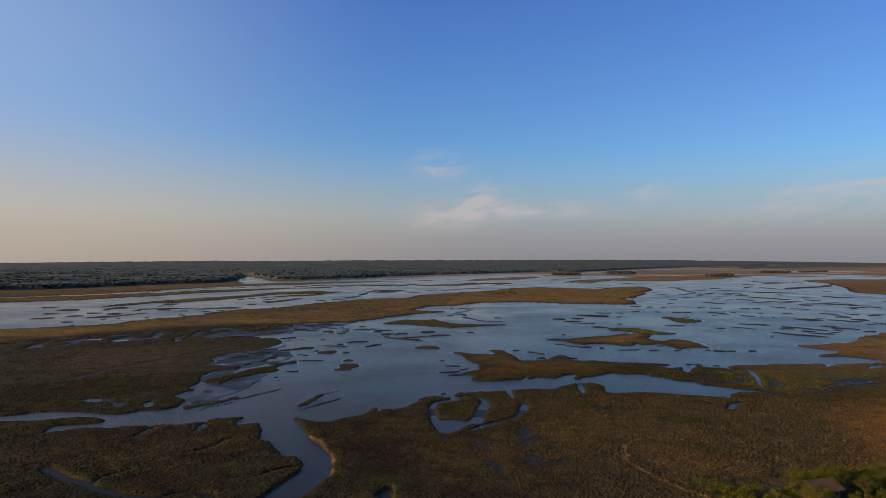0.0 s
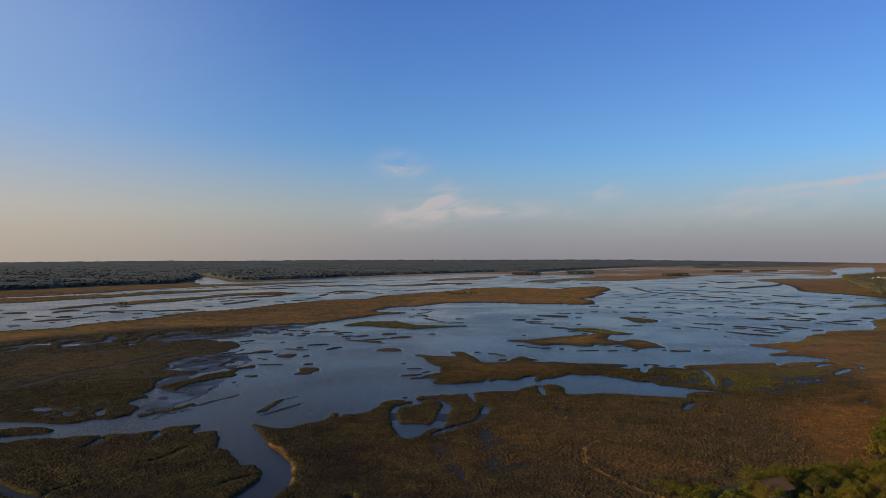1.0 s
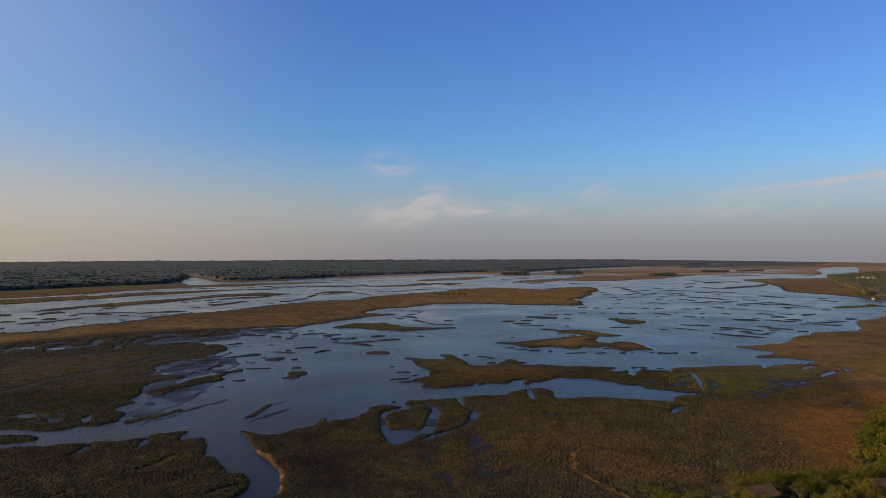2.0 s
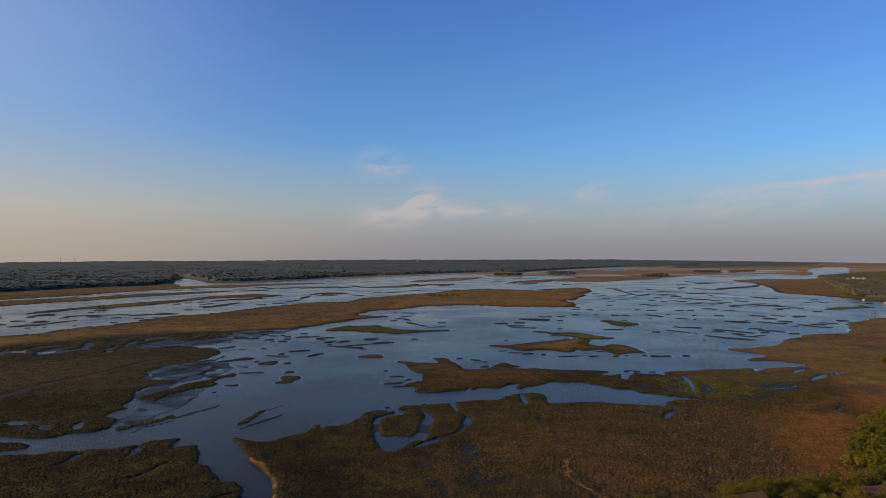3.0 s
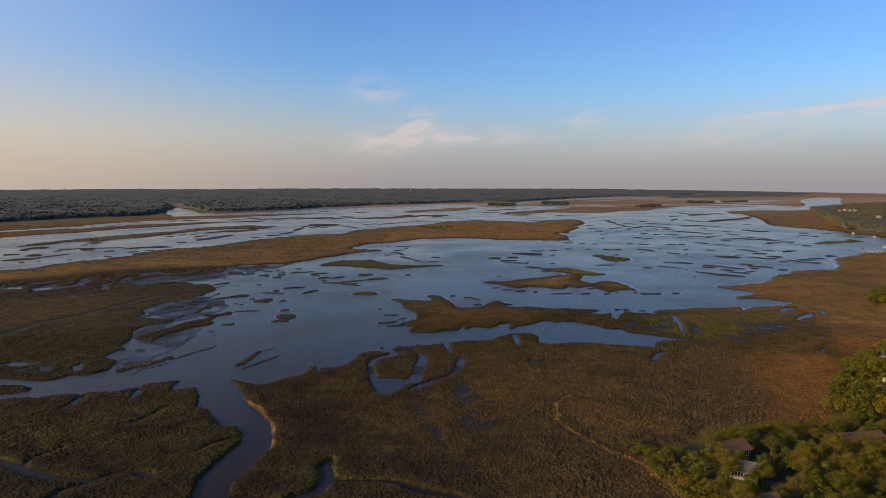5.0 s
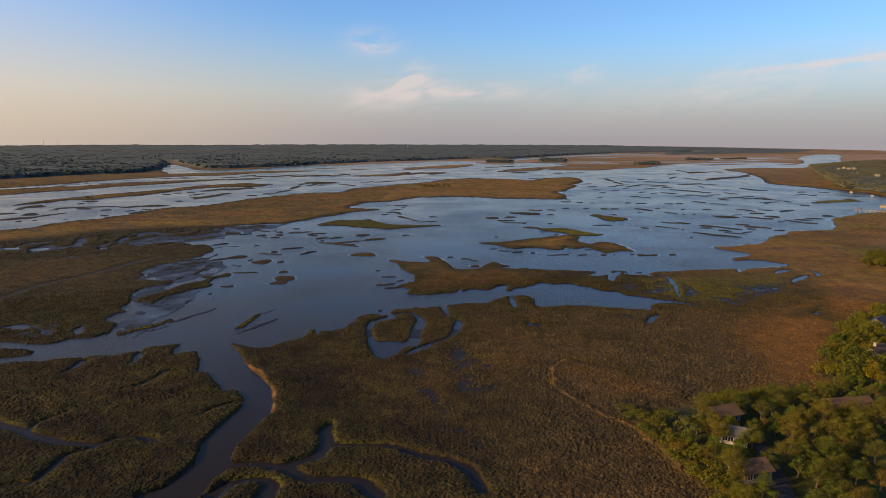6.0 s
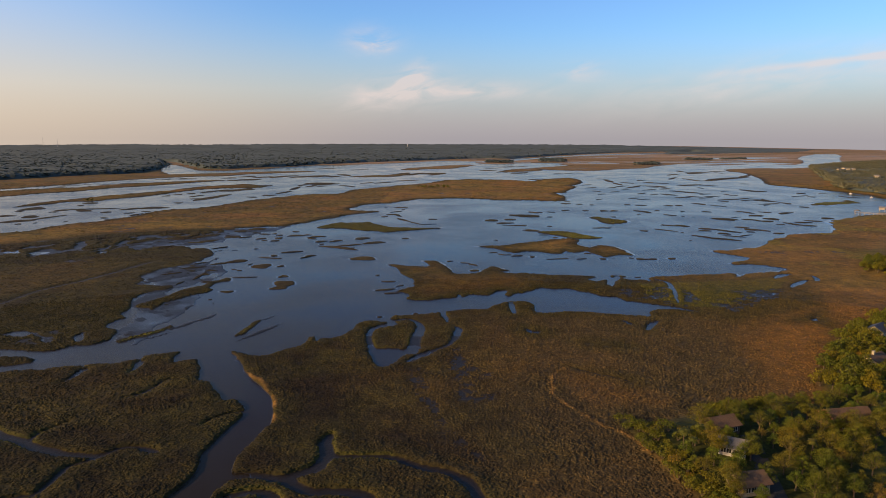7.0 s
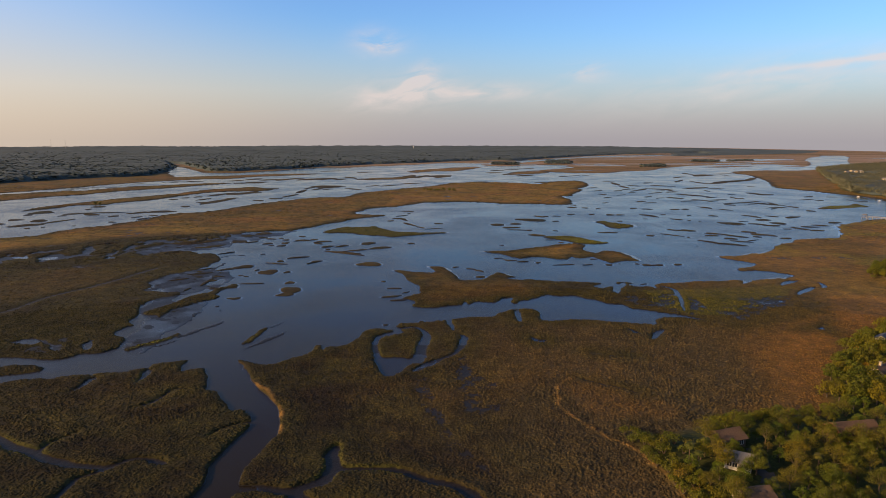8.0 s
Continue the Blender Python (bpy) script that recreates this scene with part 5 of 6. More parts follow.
# ---- islets ----
def islet_mesh(rx, ry, seed):
    """A low lens of marsh grass on dark mud, with a smooth wet margin."""
    rnd = np.random.RandomState(seed)
    n = 30
    ang = np.linspace(0, 2 * np.pi, n, endpoint=False)
    wob = 1 + 0.13 * np.sin(2 * ang + rnd.rand() * 6) + 0.10 * np.sin(3 * ang + rnd.rand() * 6) + 0.05 * np.sin(5 * ang + rnd.rand() * 6) + 0.025 * rnd.randn(n)
    bend = rnd.uniform(-0.35, 0.35) * ry
    rim = 1.6 / max(ry, 1.6)
    verts, top = [], (0.20 + 0.14 * rnd.rand()) * min(1.0, 0.5 + 0.1 * rx)
    rows = ((1.0, 1.8 * rim, -0.5), (1.0, 0.75 * rim, 0.011), (1.02, 0.0, 0.012), (0.97, 0.0, top * 0.6), (0.8, 0.0, top), (0.4, 0.0, top * 1.15))
    for k, (f, out, z) in enumerate(rows):
        for i, a in enumerate(ang):
            x, y = rx * wob[i] * f * math.cos(a), ry * wob[i] * f * math.sin(a)
            x, y = x + out * ry * math.cos(a), y + out * ry * math.sin(a) + bend * (math.cos(a) * f) ** 2
            verts.append((x, y, z + (0.03 * rnd.randn() if k > 3 else 0)))
    verts.append((0, 0, top * 1.15))
    faces, last = [], len(rows) - 1
    for k in range(last):
        for i in range(n):
            a, b = k * n + i, k * n + (i + 1) % n
            faces += [(a, b, b + n), (a, b + n, a + n)]
    faces += [(last * n + i, last * n + (i + 1) % n, (last + 1) * n) for i in range(n)]
    return np.array(verts), np.array(faces)


shoal_v, shoal_f, count = [], [], 0
for n, (x, y, long, wide, turn) in enumerate(ISLETS):
    v, f = islet_mesh(long * 1.08, wide * (1.6 if x < -150 and y > 600 else 1.25), n)
    if math.hypot(x, y) > 1200:
        c, q = math.cos(radians(turn)), math.sin(radians(turn))
        shoal_v.append(np.stack([x + c * v[:, 0] - q * v[:, 1], y + q * v[:, 0] + c * v[:, 1], v[:, 2]], -1))
        shoal_f.append(f + count)
        count += len(v)
        continue
    ob = mesh_object("marsh_islet", v, f, MARSH, False)
    ob.location, ob.rotation_euler = (x, y, 0), (0, 0, radians(turn))
    c = np.full(len(v), 0.5)
    set_cover(ob, c * random.random(), c * random.random() * 0.4, c * 0, c * 0)
    tagged(ob, "small grassy marsh islet ringed by dark mud in the water", "islet", group="islets in the sound")
shoals = mesh_object("far_shoals", np.concatenate(shoal_v), np.concatenate(shoal_f), MARSH)
c = np.full(count, 0.25)
set_cover(shoals, c, c, c * 0, c * 0)
tagged(shoals, "strings of low grassy shoals far out in the sound", "shoals", kind="stuff")


# ---- tussocks of grass on the near marsh ----
def tussock_field(name, near, far, spacing, size, rise, seed, label, sides=4, shoulder=True):
    """Low ragged tussocks packed over the marsh between two distances from the drone's stand."""
    rnd = np.random.RandomState(seed)
    span = np.radians(40.5)
    n = int(span * (far ** 2 - near ** 2) / spacing ** 2)
    ang, r = rnd.uniform(-span, span, n), np.sqrt(rnd.uniform(near ** 2, far ** 2, n))
    x, y = r * np.sin(ang), r * np.cos(ang)
    z, s, e, d, u, w = marsh(x, y)
    keep = (s > (0.15 if near < 200 else 0.4 if near < 300 else size * 0.8)) & (u < 0.2) & ((z > 0.12) | (rnd.rand(n) < 0.12))
    x, y, z, s, e, d, u, w = (v[keep] for v in (x, y, z, s, e, d, u, w))
    n = len(x)
    rad = size * rnd.uniform(0.6, 1.25, n)
    tall = rise * size * rnd.uniform(0.6, 1.3, n) * (1 + 0.12 * e) * (1 + 0.35 * value_noise(x, y, 6, 33, 2)) * np.clip(0.4 + s / 4, 0.4, 1) * (1 - 0.5 * d) * (1 + 0.45 * np.clip((x + 20) / 60, 0, 1))
    k = np.arange(sides) * 2 * np.pi / sides
    rings = ((1.0, -0.10), (0.62, 0.72)) if shoulder else ((1.0, -0.10),)
    last = sides * len(rings)
    v = np.empty((n, last + 1, 3))
    turn = rnd.uniform(0, 6.3, (n, 1))
    for row, (f, h) in enumerate(rings):
        lo = row * sides
        q = f * rad[:, None] * rnd.uniform(0.75, 1.3, (n, sides))
        v[:, lo:lo + sides, 0] = x[:, None] + q * np.cos(k + turn + 0.6 * row)
        v[:, lo:lo + sides, 1] = y[:, None] + q * np.sin(k + turn + 0.6 * row)
        v[:, lo:lo + sides, 2] = z[:, None] + (h * tall[:, None] * rnd.uniform(0.6, 1.25, (n, sides)) if row else h)
    v[:, last] = np.stack([x + 0.3 * rad * rnd.randn(n), y + 0.3 * rad * rnd.randn(n), z + tall], -1)
    f = []
    for i in range(sides):
        m = (i + 1) % sides
        f += [(i, m, sides + i), (m, sides + m, sides + i), (sides + i, sides + m, last)] if shoulder else [(i, m, last)]
    faces = np.array(f)[None] + (last + 1) * np.arange(n)[:, None, None]
    ob = mesh_object(name, v.reshape(-1, 3), faces.reshape(-1, 3), MARSH)
    set_cover(ob, *(np.repeat(q, last + 1) for q in (e, d, u, w)))
    return tagged(ob, label, "marsh grass", kind="stuff")


tussock_field("marsh_grass", 112, 200, 0.64, 0.50, 0.31, 3, "brown and olive tussocks of cordgrass on the near marsh")
tussock_field("marsh_grass", 200, 370, 0.84, 0.70, 0.35, 4, "brown and olive tussocks of cordgrass on the open marsh", 5, False)
tussock_field("marsh_grass", 370, 640, 1.8, 1.05, 0.20, 8, "olive tussocks of cordgrass on the middle marsh", 5, False)
tussock_field("marsh_grass", 640, 1400, 5.4, 3.2, 0.16, 10, "rust and olive stands of grass on the far marsh islands", 4, False)

# ---- far woods ----
def woods(name, rings, far_grow, tall, seed, label, base=9.0, clear=(), leaf=HAZED_WOODS, m=10, spray=(0.5, 0.85), gaps=-0.72):
    """A canopy of many uneven crowns over the ground within the rings."""
    rnd = np.random.RandomState(seed)
    pts = []
    for ring in rings:
        r = np.array(ring, float)
        (x0, y0), (x1, y1) = r.min(0), r.max(0)
        x0, x1, y1 = max(x0, -3300), min(x1, 3300), min(y1, 4960)
        y = y0
        while y < y1:
            gap = base + max(0.0, y - 1500) * far_grow
            xs = np.arange(x0, x1, gap)
            px, py = xs + rnd.uniform(-0.45, 0.45, len(xs)) * gap, y + rnd.uniform(-0.45, 0.45, len(xs)) * gap
            ok = (np.abs(np.arctan2(px, py) + radians(1.5)) < radians(38.5)) & (inside(px + 12 * value_noise(px, py, 60, 41, 2), py + 16 * value_noise(px, py, 60, 42, 2), r) > 0)
            for cx, cy in clear:
                ok &= np.hypot(px - cx, (py - cy) * np.where(py < cy, 0.16, 0.6)) > 11
            ok &= (value_noise(px, py, 160, 43, 2) > gaps) & (np.hypot(px, py) < 4400) & ((py < 3500) | (px < 1100))
            pts.append(np.stack([px, py, np.full(len(px), gap)], -1)[ok])
            y += gap
    p = np.concatenate(pts)
    n = len(p)
    z = marsh(p[:, 0], p[:, 1])[0]
    rad = np.minimum(p[:, 2] * 0.85, 7.0) * rnd.uniform(0.45, 1.15, n)
    top = tall * rnd.uniform(0.85, 1.06, n) * (1 if far_grow else rnd.uniform(0.7, 1.1, n)) * (1 + 0.15 * value_noise(p[:, 0], p[:, 1], 120, 44, 2))
    top = top * np.clip(1 - (p[:, 0] - 900) / 1900, 0.35, 1) if far_grow else top
    hgt = np.minimum(top * 0.55, rad * 1.25)
    # each crown is a ring of ragged leaf masses facing outwards and up
    way = rnd.randn(n, m, 3)
    way[:, :, 2] = np.abs(way[:, :, 2]) - 0.25
    way /= np.linalg.norm(way, axis=2, keepdims=True)
    body = np.stack([rad, rad, hgt], -1)[:, None]
    mid = way * body * rnd.uniform(0.75, 1.0, (n, m, 1)) + np.stack([p[:, 0], p[:, 1], z + top - hgt * 0.8], -1)[:, None]
    face = way + 0.3 * rnd.randn(n, m, 3) + np.array((0, 0, 1.2 if far_grow else 0.7))
    face /= np.linalg.norm(face, axis=2, keepdims=True)
    u = np.cross(face, rnd.randn(n, m, 3))
    u /= np.linalg.norm(u, axis=2, keepdims=True)
    w = np.cross(face, u)
    size = rad[:, None, None] * rnd.uniform(*spray, (n, m, 1))
    v = np.stack([mid - u * size, mid - w * size * 0.8, mid + u * size, mid + w * size * 0.8], 2).reshape(-1, 3)
    ob = mesh_object(name, v, np.arange(len(v)).reshape(-1, 4), leaf)
    return tagged(ob, label, "woods", kind="stuff")


FAR_HOUSES = [(935, 1565), (979, 1621), (974, 1594), (986, 1594), (831, 1267)]
woods("far_woods", WOODLAND[:1], 0.014, 9.0, 5, "dark evergreen woods along the far shore, tinted for haze", 9.2)
woods("marsh_thickets", WOODLAND[1:-1], 0.004, 6.0, 9, "low dark thickets on the far marsh, tinted for haze", 8.0, m=14, spray=(0.35, 0.6))
woods("point_woods", POINT_WOOD, 0.0, 11.0, 6, "grey-green live oak woods on the far point", 6.6, FAR_HOUSES, OAKS, 40, (0.14, 0.24), -0.5)

# the closed canopy behind the first trees of the far shore
wa, wr = np.meshgrid(np.radians(np.arange(-43, 43, 0.2)), 1150 * np.exp(np.arange(0, math.log(5150 / 1150), 0.007)))
wx, wy = (wr * np.sin(wa)).ravel(), (wr * np.cos(wa)).ravel()
depth = np.maximum(zone(wx + 12 * value_noise(wx, wy, 60, 41, 2), wy + 16 * value_noise(wx, wy, 60, 42, 2), (WOODLAND[0], WOODLAND[-1])), np.where(wy > 4450, 8.0, -40))
of_point = zone(wx, wy, POINT_WOOD)
for cx, cy in FAR_HOUSES:
    of_point = np.where(np.hypot(wx - cx, (wy - cy) * np.where(wy < cy, 0.16, 0.6)) < 14, -40, of_point)
depth = np.maximum(depth, of_point - 8)
wz = marsh(wx, wy)[0] + np.clip(depth / 8, 0, 1) * np.clip(1 - (wx - 900) / 1900, 0.3, 1) * (8.7 + 1.6 * value_noise(wx, wy, 70, 51, 2) + 2.4 * value_noise(wx, wy, 16, 52, 2) + np.clip((wr.ravel() - 2600) / 900, 0, 1) * 3.0 * value_noise(wx, wy, 48, 53, 2)) - 0.5
wi = np.arange(wx.size).reshape(wr.shape)
wq = np.stack([wi[:-1, :-1], wi[:-1, 1:], wi[1:, 1:], wi[1:, :-1]], -1).reshape(-1, 4)
wq = wq[(depth[wq] > -6).any(1)][:, ::-1]
used, back = np.unique(wq, return_inverse=True)
canopy = mesh_object("woods_canopy", np.stack([wx, wy, wz], -1)[used], back.reshape(-1, 4), HAZED_CANOPY, True)
tagged(canopy, "unbroken canopy of the far woods, tinted grey-blue for haze", "woods", kind="stuff")



# ---- helpers for built things ----
def part(name, bm, mat, parent=None, label=""):
    me = bpy.data.meshes.new(name)
    bm.to_mesh(me)
    bm.free()
    me.materials.append(mat)
    ob = new(name, me)
    ob.parent = parent
    if label:
        tagged(ob, label)
    return ob


def thing(name, label, category, group="", at=(0, 0, 0), turn=0.0):
    ob = new(name)
    ob.matrix_world = pose(*at, 0, 0, turn)
    return tagged(ob, label, category, group)


def box(bm, x0, y0, z0, x1, y1, z1, bevel=0.0):
    g = bmesh.ops.create_cube(bm, size=1.0, matrix=Matrix.LocRotScale(((x0 + x1) / 2, (y0 + y1) / 2, (z0 + z1) / 2), None, (x1 - x0, y1 - y0, z1 - z0)))
    if bevel:
        edges = {e for v in g["verts"] for e in v.link_edges}
        bmesh.ops.bevel(bm, geom=list(edges), offset=bevel, segments=1, affect="EDGES")
    return bm


def limb(bm, a, b, r0, r1, sides=7):
    a, b = Vector(a), Vector(b)
    q = (b - a).to_track_quat("Z", "Y")
    rows = []
    for p, r in ((a, r0), (b, r1)):
        rows.append([bm.verts.new(p + q @ Vector((r * math.cos(t), r * math.sin(t), 0))) for t in (k * 2 * math.pi / sides for k in range(sides))])
    for k in range(sides):
        m = (k + 1) % sides
        bm.faces.new((rows[0][k], rows[0][m], rows[1][m], rows[1][k]))
    bm.faces.new(rows[1])
    bm.faces.new(rows[0][::-1])
    return bm


def ground_z(x, y):
    return float(marsh(np.array([float(x)]), np.array([float(y)]))[0][0])


# ---- trees of the near shore ----
def leaf_mesh(name, clumps, leaf, per_clump, seed, mat, flat=0.75):
    """Leaf sprays set all through a list of clumps (centre, radius)."""
    rnd = np.random.RandomState(seed)
    quads = []
    for c, r in clumps:
        n = int(per_clump * (r / 1.4) ** 2)
        d = rnd.randn(n, 3)
        d /= np.linalg.norm(d, axis=1, keepdims=True)
        p = np.array(c) + d * r * rnd.uniform(0.72, 1.08, (n, 1)) * np.array([1, 1, flat])
        nrm = d + 0.2 * rnd.randn(n, 3)
        nrm /= np.linalg.norm(nrm, axis=1, keepdims=True)
        u = np.cross(nrm, rnd.randn(n, 3))
        u /= np.linalg.norm(u, axis=1, keepdims=True)
        w = np.cross(nrm, u)
        s = leaf * rnd.uniform(0.6, 1.4, (n, 1))
        quads.append(np.stack([p - u * s, p - w * s * 0.6, p + u * s, p + w * s * 0.6], 1))
    q = np.concatenate(quads).reshape(-1, 3)
    ob = mesh_object(name, q, np.arange(len(q)).reshape(-1, 4), mat)
    return ob


def oak(seed, radius, height, mat, label, density=165, thin=False, leaf=0.155):
    rnd = random.Random(seed)
    tree = thing("oak_tree", label, "tree", "trees of the shore")
    bm = bmesh.new()
    fork = height * 0.24
    limb(bm, (0, 0, -0.3), (0.1, 0.05, fork), 0.36, 0.24)
    clumps = []
    n = 15 if not thin else 12
    for k in range(n):
        a = k * 2.4 + rnd.uniform(-0.4, 0.4)
        r = radius * math.sqrt((k + 0.4) / n) * rnd.uniform(0.75, 1.0)
        top = height * (0.90 - 0.56 * (r / radius) ** 2) * rnd.uniform(0.86, 1.06)
        tip = (r * math.cos(a), r * math.sin(a), top - 0.8)
        mid = (tip[0] * 0.45, tip[1] * 0.45, fork + (tip[2] - fork) * 0.55)
        limb(bm, (0.1, 0.05, fork - 0.2), mid, 0.15, 0.09, 4)
        limb(bm, mid, tip, 0.09, 0.03, 3)
        clumps.append((tip, radius * rnd.uniform(0.23, 0.40)))
        if k % 2:
            clumps.append(((mid[0] * 1.5, mid[1] * 1.5, mid[2] + 0.3), radius * rnd.uniform(0.22, 0.32)))
    part("trunk", bm, BARK, tree)
    crown = leaf_mesh("crown", clumps, leaf, density, seed, mat)
    crown.parent = tree
    return tree


def palm(seed, label):
    rnd = random.Random(seed)
    tree = thing("palm_tree", label, "palm", "palms of the shore")
    h = 7.0
    bm = bmesh.new()
    pts = [(0.12 * math.sin(k), 0.1 * math.cos(k * 1.3), -0.2 + k * (h + 0.2) / 6) for k in range(7)]
    for k in range(6):
        limb(bm, pts[k], pts[k + 1], 0.19 - 0.01 * k, 0.18 - 0.01 * k, 8)
    part("trunk", bm, BARK, tree)
    bm = bmesh.new()
    for k in range(34):
        a, lift = k * 2.4, rnd.uniform(-0.7, 1.2)
        d = Vector((math.cos(a), math.sin(a), 0))
        side = Vector((-d.y, d.x, 0))
        spine = [Vector((0, 0, h)) + d * (s * 1.9) + Vector((0, 0, lift * s - 1.2 * s * s)) for s in (0, 0.35, 0.7, 1.0)]
        wid = (0.06, 0.45, 0.55, 0.05)
        rows = [(bm.verts.new(p - side * w), bm.verts.new(p + Vector((0, 0, 0.08))), bm.verts.new(p + side * w)) for p, w in zip(spine, wid)]
        for r0, r1 in zip(rows, rows[1:]):
            bm.faces.new((r0[0], r0[1], r1[1], r1[0]))
            bm.faces.new((r0[1], r0[2], r1[2], r1[1]))
    part("crown", bm, PALM_LEAF, tree)
    return tree


def shrub(seed, label, mat=None):
    rnd = random.Random(seed)
    bush = thing("shrub", label, "shrub", "shrubs of the shore")
    bm = bmesh.new()
    clumps = []
    for k in range(6):
        a = k * 1.05
        tip = (0.7 * math.cos(a), 0.7 * math.sin(a), 1.1 + rnd.uniform(0, 0.7))
        limb(bm, (0, 0, -0.1), tip, 0.06, 0.02, 5)
        clumps.append((tip, rnd.uniform(0.55, 0.8)))
    part("stem", bm, BARK, bush)
    crown = leaf_mesh("crown", clumps, 0.13, 190, seed, mat or LEAF)
    crown.parent = bush
    return bush


HOUSES = [  # x, y, turn, length, depth, wall, roof, chimney, label
    (74.5, 168.5, 20, 7.6, 6, BROWN_SIDING, SHINGLE_BROWN, False, "low brown wooden house with a brown shingle roof among oaks"),
    (72.5, 156, -30, 6.2, 5.2, WHITE_PAINT, SHINGLE_GREY, False, "white house with a pale grey gable roof among oaks"),
    (150, 221, 35, 9, 6.5, STUCCO, SHINGLE_BROWN, True, "cream house with a chimney and a brown roof"),
    (68, 138, 15, 7, 5.5, STUCCO, SHINGLE_BROWN, False, "small cream house half hidden by oaks"),
    (111, 173, 10, 12, 8, BRICK, SHINGLE_BROWN, False, "long brick house with a tan brown roof"),
    (176, 259, 40, 9, 6.5, STUCCO, SHINGLE_BLUE, False, "cream house with a slate blue roof"),
]


def house(x, y, turn, length, deep, wall, roof, chimney, label, storeys=1):
    h = 2.7 * storeys
    ob = thing("house", label, "house", "houses of the shore", (x, y, ground_z(x, y) - 0.15), turn)
    l, d, rise = length / 2, deep / 2, deep * 0.28
    bm = bmesh.new()
    low = [bm.verts.new(p) for p in ((-l, -d, -0.3), (l, -d, -0.3), (l, d, -0.3), (-l, d, -0.3))]
    top = [bm.verts.new(p) for p in ((-l, -d, h), (l, -d, h), (l, d, h), (-l, d, h))]
    ridge = [bm.verts.new((-l, 0, h + rise)), bm.verts.new((l, 0, h + rise))]
    for k in range(4):
        bm.faces.new((low[k], low[(k + 1) % 4], top[(k + 1) % 4], top[k]))
    bm.faces.new((top[1], top[2], ridge[1]))
    bm.faces.new((top[3], top[0], ridge[0]))
    bm.faces.new(low[::-1])
    part("wall", bm, wall, ob)
    o, t, slope = 0.5, 0.18, rise / d
    for side in (-1, 1):
        bm = bmesh.new()
        a = [(-l - o, 0, h + rise + 0.05), (l + o, 0, h + rise + 0.05), (l + o, side * (d + o), h - o * slope + 0.05), (-l - o, side * (d + o), h - o * slope + 0.05)]
        v = [bm.verts.new(p) for p in a] + [bm.verts.new((p[0], p[1], p[2] + t)) for p in a]
        for f in ((0, 1, 2, 3), (7, 6, 5, 4), (0, 4, 5, 1), (1, 5, 6, 2), (2, 6, 7, 3), (3, 7, 4, 0)):
            bm.faces.new([v[k] for k in f])
        bmesh.ops.recalc_face_normals(bm, faces=bm.faces)
        part("roof", bm, roof, ob)
    if chimney:
        bm = bmesh.new()
        box(bm, -l * 0.3 - 0.5, -0.4, h, -l * 0.3 + 0.5, 0.4, h + rise + 1.3, 0.03)
        box(bm, -l * 0.3 - 0.6, -0.5, h + rise + 1.3, -l * 0.3 + 0.6, 0.5, h + rise + 1.45, 0.02)
        part("chimney", bm, STUCCO, ob)
    for side in (-1, 1):
        for s in range(storeys):
            for k in (-0.62, -0.2, 0.62):
                cx, z = k * l, 1.0 + 2.7 * s
                bm = bmesh.new()
                for x0, x1, z0, z1 in ((-0.65, -0.55, 0, 1.3), (0.55, 0.65, 0, 1.3), (-0.55, 0.55, 1.2, 1.3), (-0.55, 0.55, 0, 0.1), (-0.04, 0.04, 0.1, 1.2)):
                    box(bm, cx + x0, side * d - 0.06, z + z0, cx + x1, side * d + 0.06, z + z1)
                win = part("window", bm, WHITE_PAINT, ob)
                bm = bmesh.new()
                box(bm, cx - 0.55, side * d - 0.02, z + 0.1, cx + 0.55, side * d + 0.02, z + 1.2)
                part("pane", bm, GLASS, win)
        if side < 0:
            bm = bmesh.new()
            box(bm, 0.22 * l - 0.5, -d - 0.05, 0.0, 0.22 * l + 0.5, -d + 0.04, 2.1, 0.01)
            part("door", bm, GREY_WOOD, ob)
    return ob


for row in HOUSES:
    house(*row)

# the wood round the houses
MODELS = [oak(11, 4.6, 10.5, LEAF, "broad live oak with dense green leaves"), oak(12, 3.8, 9.5, FRESH, "round live oak with dense fresh green leaves"),
          oak(13, 5.4, 11.5, OLIVE_LEAF, "wide old live oak with thin olive green leaves", 105), oak(14, 3.2, 8.5, FRESH, "young live oak with bright green leaves"),
          oak(15, 4.2, 9.5, GOLD_LEAF, "oak with thin golden brown leaves", 120, True)]
FAR_OAK = oak(16, 4.8, 10.0, LEAF, "live oak further along the near shore", 36, False, 0.34)
PALM, SHRUB = palm(21, "sabal palm with a grey trunk and fan leaves"), shrub(31, "low green wax myrtle shrub")
rnd = np.random.RandomState(9)
spots = []
for gy in np.arange(120, 560, 4.8):
    for gx in np.arange(46, 460, 4.8):
        x, y = gx + rnd.uniform(-1.6, 1.6), gy + rnd.uniform(-1.6, 1.6)
        if math.atan2(x, y) < radians(35.4) and 116 < math.hypot(x, y) < (345 if math.atan2(x, y) < radians(32.5) else 520):
            spots.append((x, y))
spots = np.array(spots)
deep_in = zone(spots[:, 0], spots[:, 1], UPLAND)
LAWN = [(53, 178), (55, 188), (66, 189), (76, 188), (75.5, 178.5), (66, 173.5), (57, 173)]
on_lawn = inside(spots[:, 0], spots[:, 1], LAWN, 10)
spot_z = marsh(spots[:, 0], spots[:, 1])[0]
used_model = set()


def plant(model, x, y, turn, size, z=None):
    z = ground_z(x, y) if z is None else z
    m = pose(x, y, z - 0.05, 0, 0, turn) @ Matrix.Scale(size, 4)
    if model in used_model:
        return copy_thing(model, m)
    used_model.add(model)
    model.matrix_world = m
    return model


